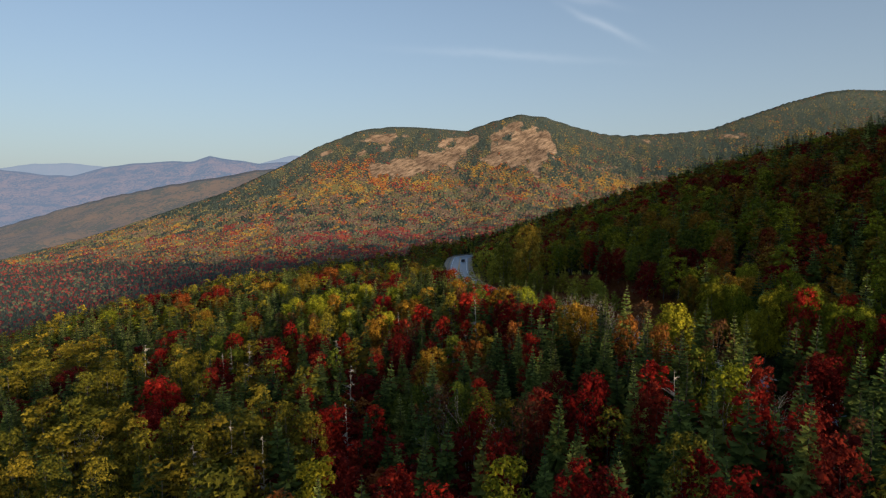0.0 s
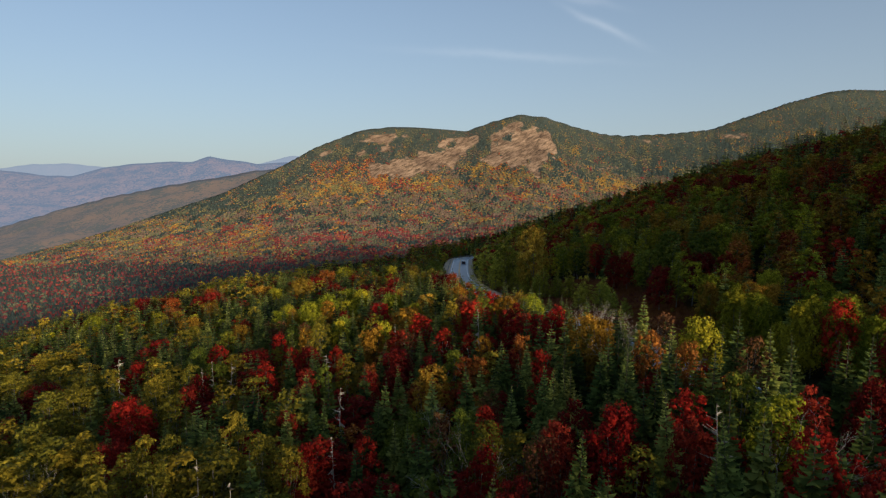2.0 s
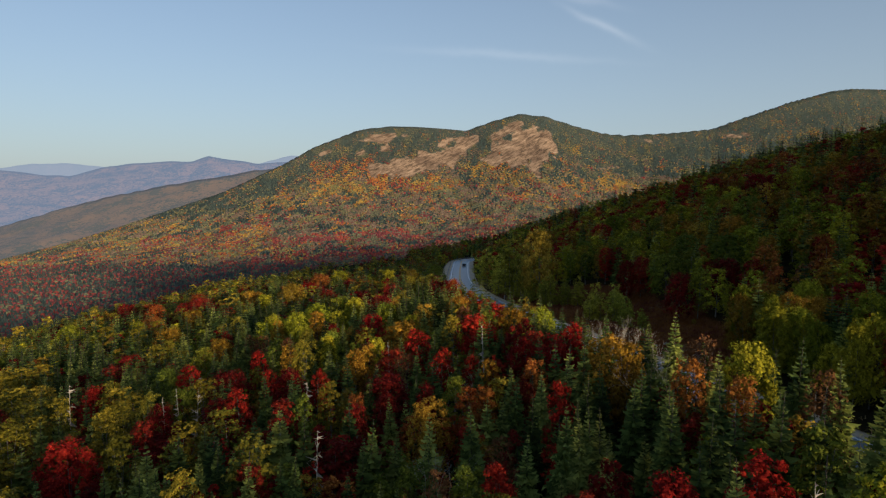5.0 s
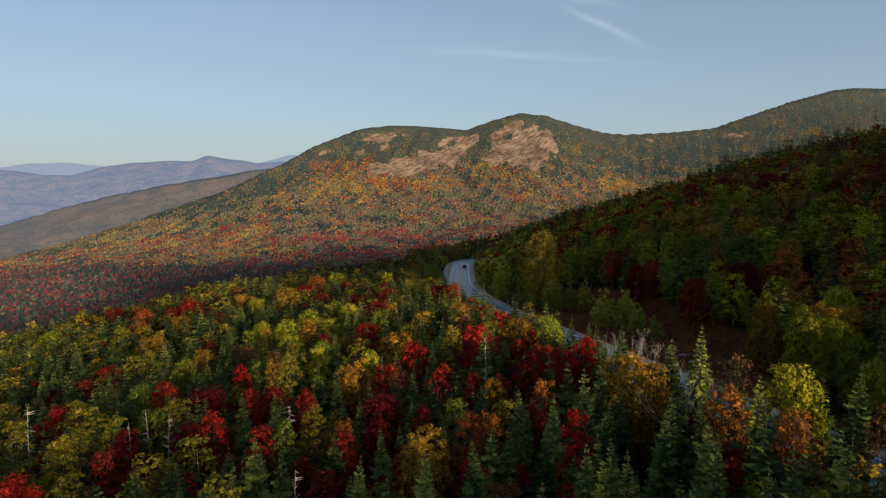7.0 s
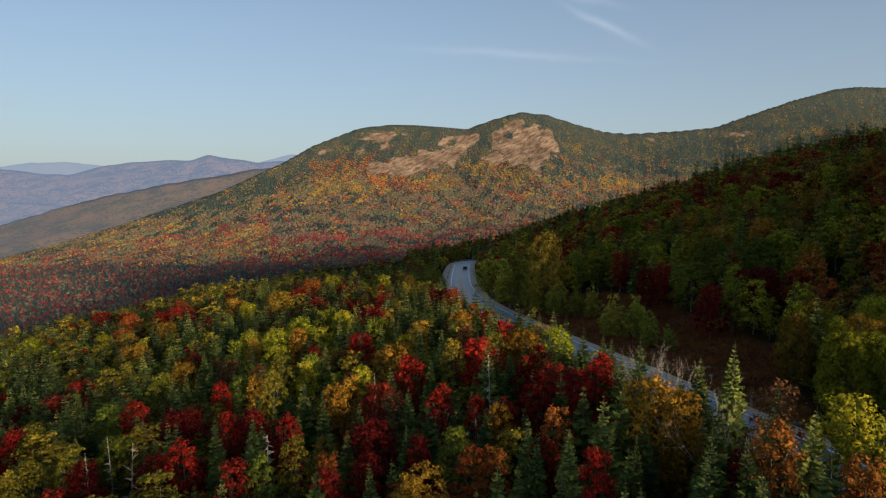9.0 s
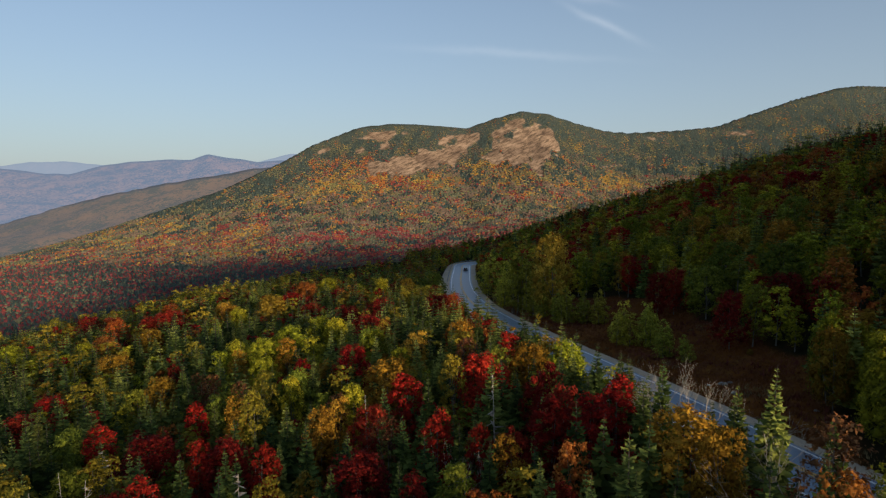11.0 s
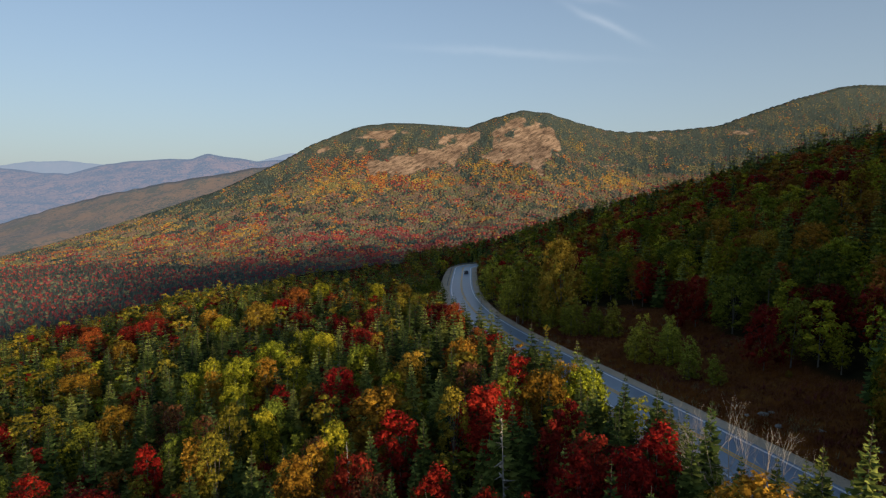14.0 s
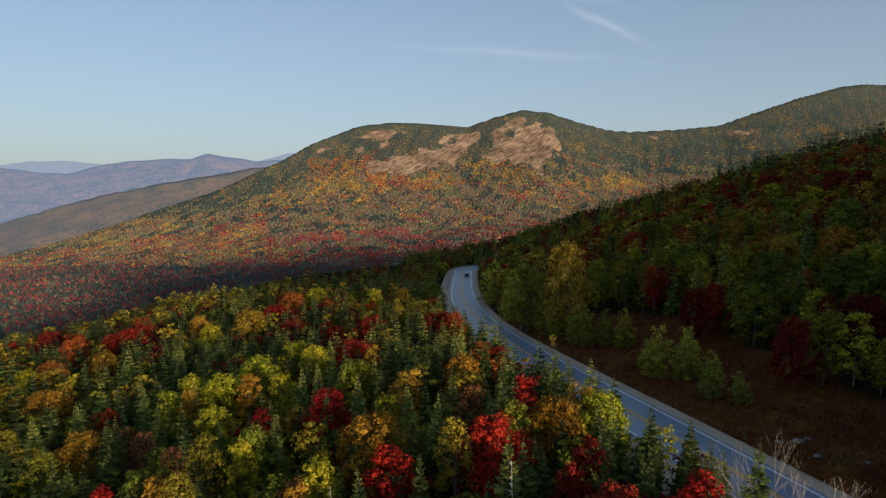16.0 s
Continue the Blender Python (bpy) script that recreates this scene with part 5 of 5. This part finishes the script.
def car(x, y, z, heading):
    """A dark saloon seen from behind."""
    root = new("car")
    bm = solid([(-2.25, 0.32), (2.2, 0.32), (2.28, 0.62), (2.1, 0.82), (1.0, 0.92), (0.35, 1.40), (-1.1, 1.42), (-1.75, 1.0), (-2.22, 0.95), (-2.3, 0.6)], 1.76)
    bmesh.ops.translate(bm, vec=(0, -0.88, 0), verts=bm.verts)
    for v in bm.verts:
        if v.co.z > 1.2:
            v.co.y *= 0.78
    bmesh.ops.bevel(bm, geom=bm.edges[:], offset=0.06, segments=2, affect="EDGES")
    piece("body", bm, CAR_PAINT, root)
    piece("rear_window", box(0.05, 1.15, 0.40, -1.47, 0, 1.20, 0.02), GLASS, root, "dark rear window").matrix_basis = Matrix.Translation((-1.44, 0, 1.21)) @ Euler((0, radians(57), 0)).to_matrix().to_4x4() @ Matrix.Translation((1.47, 0, -1.20))
    for sy in (-1, 1):
        piece("tail_lamp", box(0.08, 0.34, 0.14, -2.26, sy * 0.62, 0.80, 0.02), RED_LAMP, root, "red tail lamp")
        piece("side_window", box(1.5, 0.03, 0.34, -0.35, sy * 0.77, 1.15, 0.01), GLASS, root, "dark side window")
        for wx in (-1.35, 1.38):
            bm = bmesh.new()
            bmesh.ops.create_cone(bm, cap_ends=True, segments=20, radius1=0.32, radius2=0.32, depth=0.2, matrix=Matrix.Translation((wx, sy * 0.80, 0.32)) @ Matrix.Rotation(radians(90), 4, "X"))
            bmesh.ops.bevel(bm, geom=bm.edges[:], offset=0.02, segments=1, affect="EDGES")
            wheel = piece("wheel", bm, RUBBER, root)
            bm = bmesh.new()
            bmesh.ops.create_cone(bm, cap_ends=True, segments=16, radius1=0.19, radius2=0.17, depth=0.03, matrix=Matrix.Translation((wx, sy * 0.915, 0.32)) @ Matrix.Rotation(radians(90), 4, "X"))
            piece("rim", bm, STEEL, wheel, "steel rim")
    root.matrix_basis = Matrix.Translation((x, y, z)) @ Matrix.Rotation(heading, 4, "Z")
    return tagged(root, "small dark saloon car driving along the road", "car")


k = int(np.argmin(np.abs(LINE[:222, 1] - 318)))
way = LINE[k + 1] - LINE[k - 1]
car(LINE[k][0] + 1.75, LINE[k][1], LINE[k][2] + 0.09, math.atan2(way[1], way[0]))

# ---- boulders and rough growth in the clearing ----
STONE = plain("pale granite boulder", (0.15, 0.13, 0.105), (0.30, 0.27, 0.225), 1.5, 0.9, bump=0.5)


def boulder(x, y, size, seed):
    rs = np.random.RandomState(seed)
    bm = bmesh.new()
    bmesh.ops.create_icosphere(bm, subdivisions=3, radius=1)
    lump = rs.randn(6, 3)
    for v in bm.verts:
        d = v.co.normalized()
        k = 1 + 0.13 * sum(math.sin(3 * (d.x * l[0] + d.y * l[1] + d.z * l[2]) + i) for i, l in enumerate(lump)) / 2
        v.co = Vector((d.x * k * 1.25, d.y * k, d.z * k * 0.62)) * size
    root = piece("boulder", bm, STONE, None)
    root.matrix_basis = pose(x, y, float(land(x, y)) + 0.2 * size, 0, 0, rs.rand() * 360)
    return tagged(root, "pale grey granite boulder in the brown clearing", "boulder", "boulders in the clearing")


for i, (x, y, size) in enumerate([(35.7, 116.3, 0.9), (36.8, 116.8, 0.6), (35.4, 112.6, 0.8), (34.2, 117.0, 0.5), (38.5, 110.2, 0.55), (37.4, 95.4, 0.9), (40.2, 104.0, 0.5)]):
    boulder(x, y, 0.45 * size, 500 + i)

BRUSH = {"brown": plain("dry brown brush", (0.13, 0.036, 0.008), (0.24, 0.082, 0.020), 3, 0.95), "straw": plain("straw grass", (0.16, 0.11, 0.045), (0.30, 0.21, 0.085), 3, 0.95),
         "wine": plain("wine red brush", (0.09, 0.018, 0.012), (0.20, 0.04, 0.022), 3, 0.95)}


def brush_patch(name, material, label, count, test, size, seed):
    """Tufts of blades and twigs."""
    rs = np.random.RandomState(seed)
    x, y = rs.uniform(8, 75, count * 8), rs.uniform(62, 330, count * 8)
    ok = test(x, y, rs)
    x, y = x[ok][:count], y[ok][:count]
    n = len(x)
    B = 7
    a, lean = rs.rand(n, B) * 6.283, 0.25 + 0.7 * rs.rand(n, B)
    L = size * (0.5 + rs.rand(n, B))
    ox, oy = rs.randn(n, B) * 0.25, rs.randn(n, B) * 0.25
    base = np.stack([x[:, None] + ox, y[:, None] + oy, np.repeat(land(x, y)[:, None], B, 1) - 0.05], 2)
    side = np.stack([-np.sin(a), np.cos(a), 0 * a], 2) * (0.16 * L)[..., None]
    tip = base + np.stack([np.cos(a) * L * lean, np.sin(a) * L * lean, L], 2)
    V = np.stack([base - side, base + side, tip], 2).reshape(-1, 3)
    i = np.arange(n * B) * 3
    return tagged(new(name, mesh_from(name, V, np.stack([i, i + 1, i + 2], 1), [material])), label, "brush", kind="stuff")


def in_meadow(x, y, rs):
    return (meadow_mask(x, y) > 0.35) & (x - np.interp(y, ROAD_Y, ROAD_X) > 6.8)


def verge(x, y, rs):
    near = np.abs(x - np.interp(y, ROAD_Y, ROAD_X))
    return (near > 5.6) & (near < 8.5)


brush_patch("brown_brush", BRUSH["brown"], "low dry brown brush covering the clearing", 11000, in_meadow, 0.30, 71)
brush_patch("red_brush", BRUSH["wine"], "low wine-red brush patches in the clearing", 1500, lambda x, y, rs: in_meadow(x, y, rs) & (roll(x, y, 18, 72) > 0.1), 0.5, 73)
brush_patch("dry_grass", BRUSH["straw"], "straw-coloured grass along the road verge", 2600, lambda x, y, rs: verge(x, y, rs) | (in_meadow(x, y, rs) & (roll(x, y, 22, 74) > 0.45)), 0.36, 75)
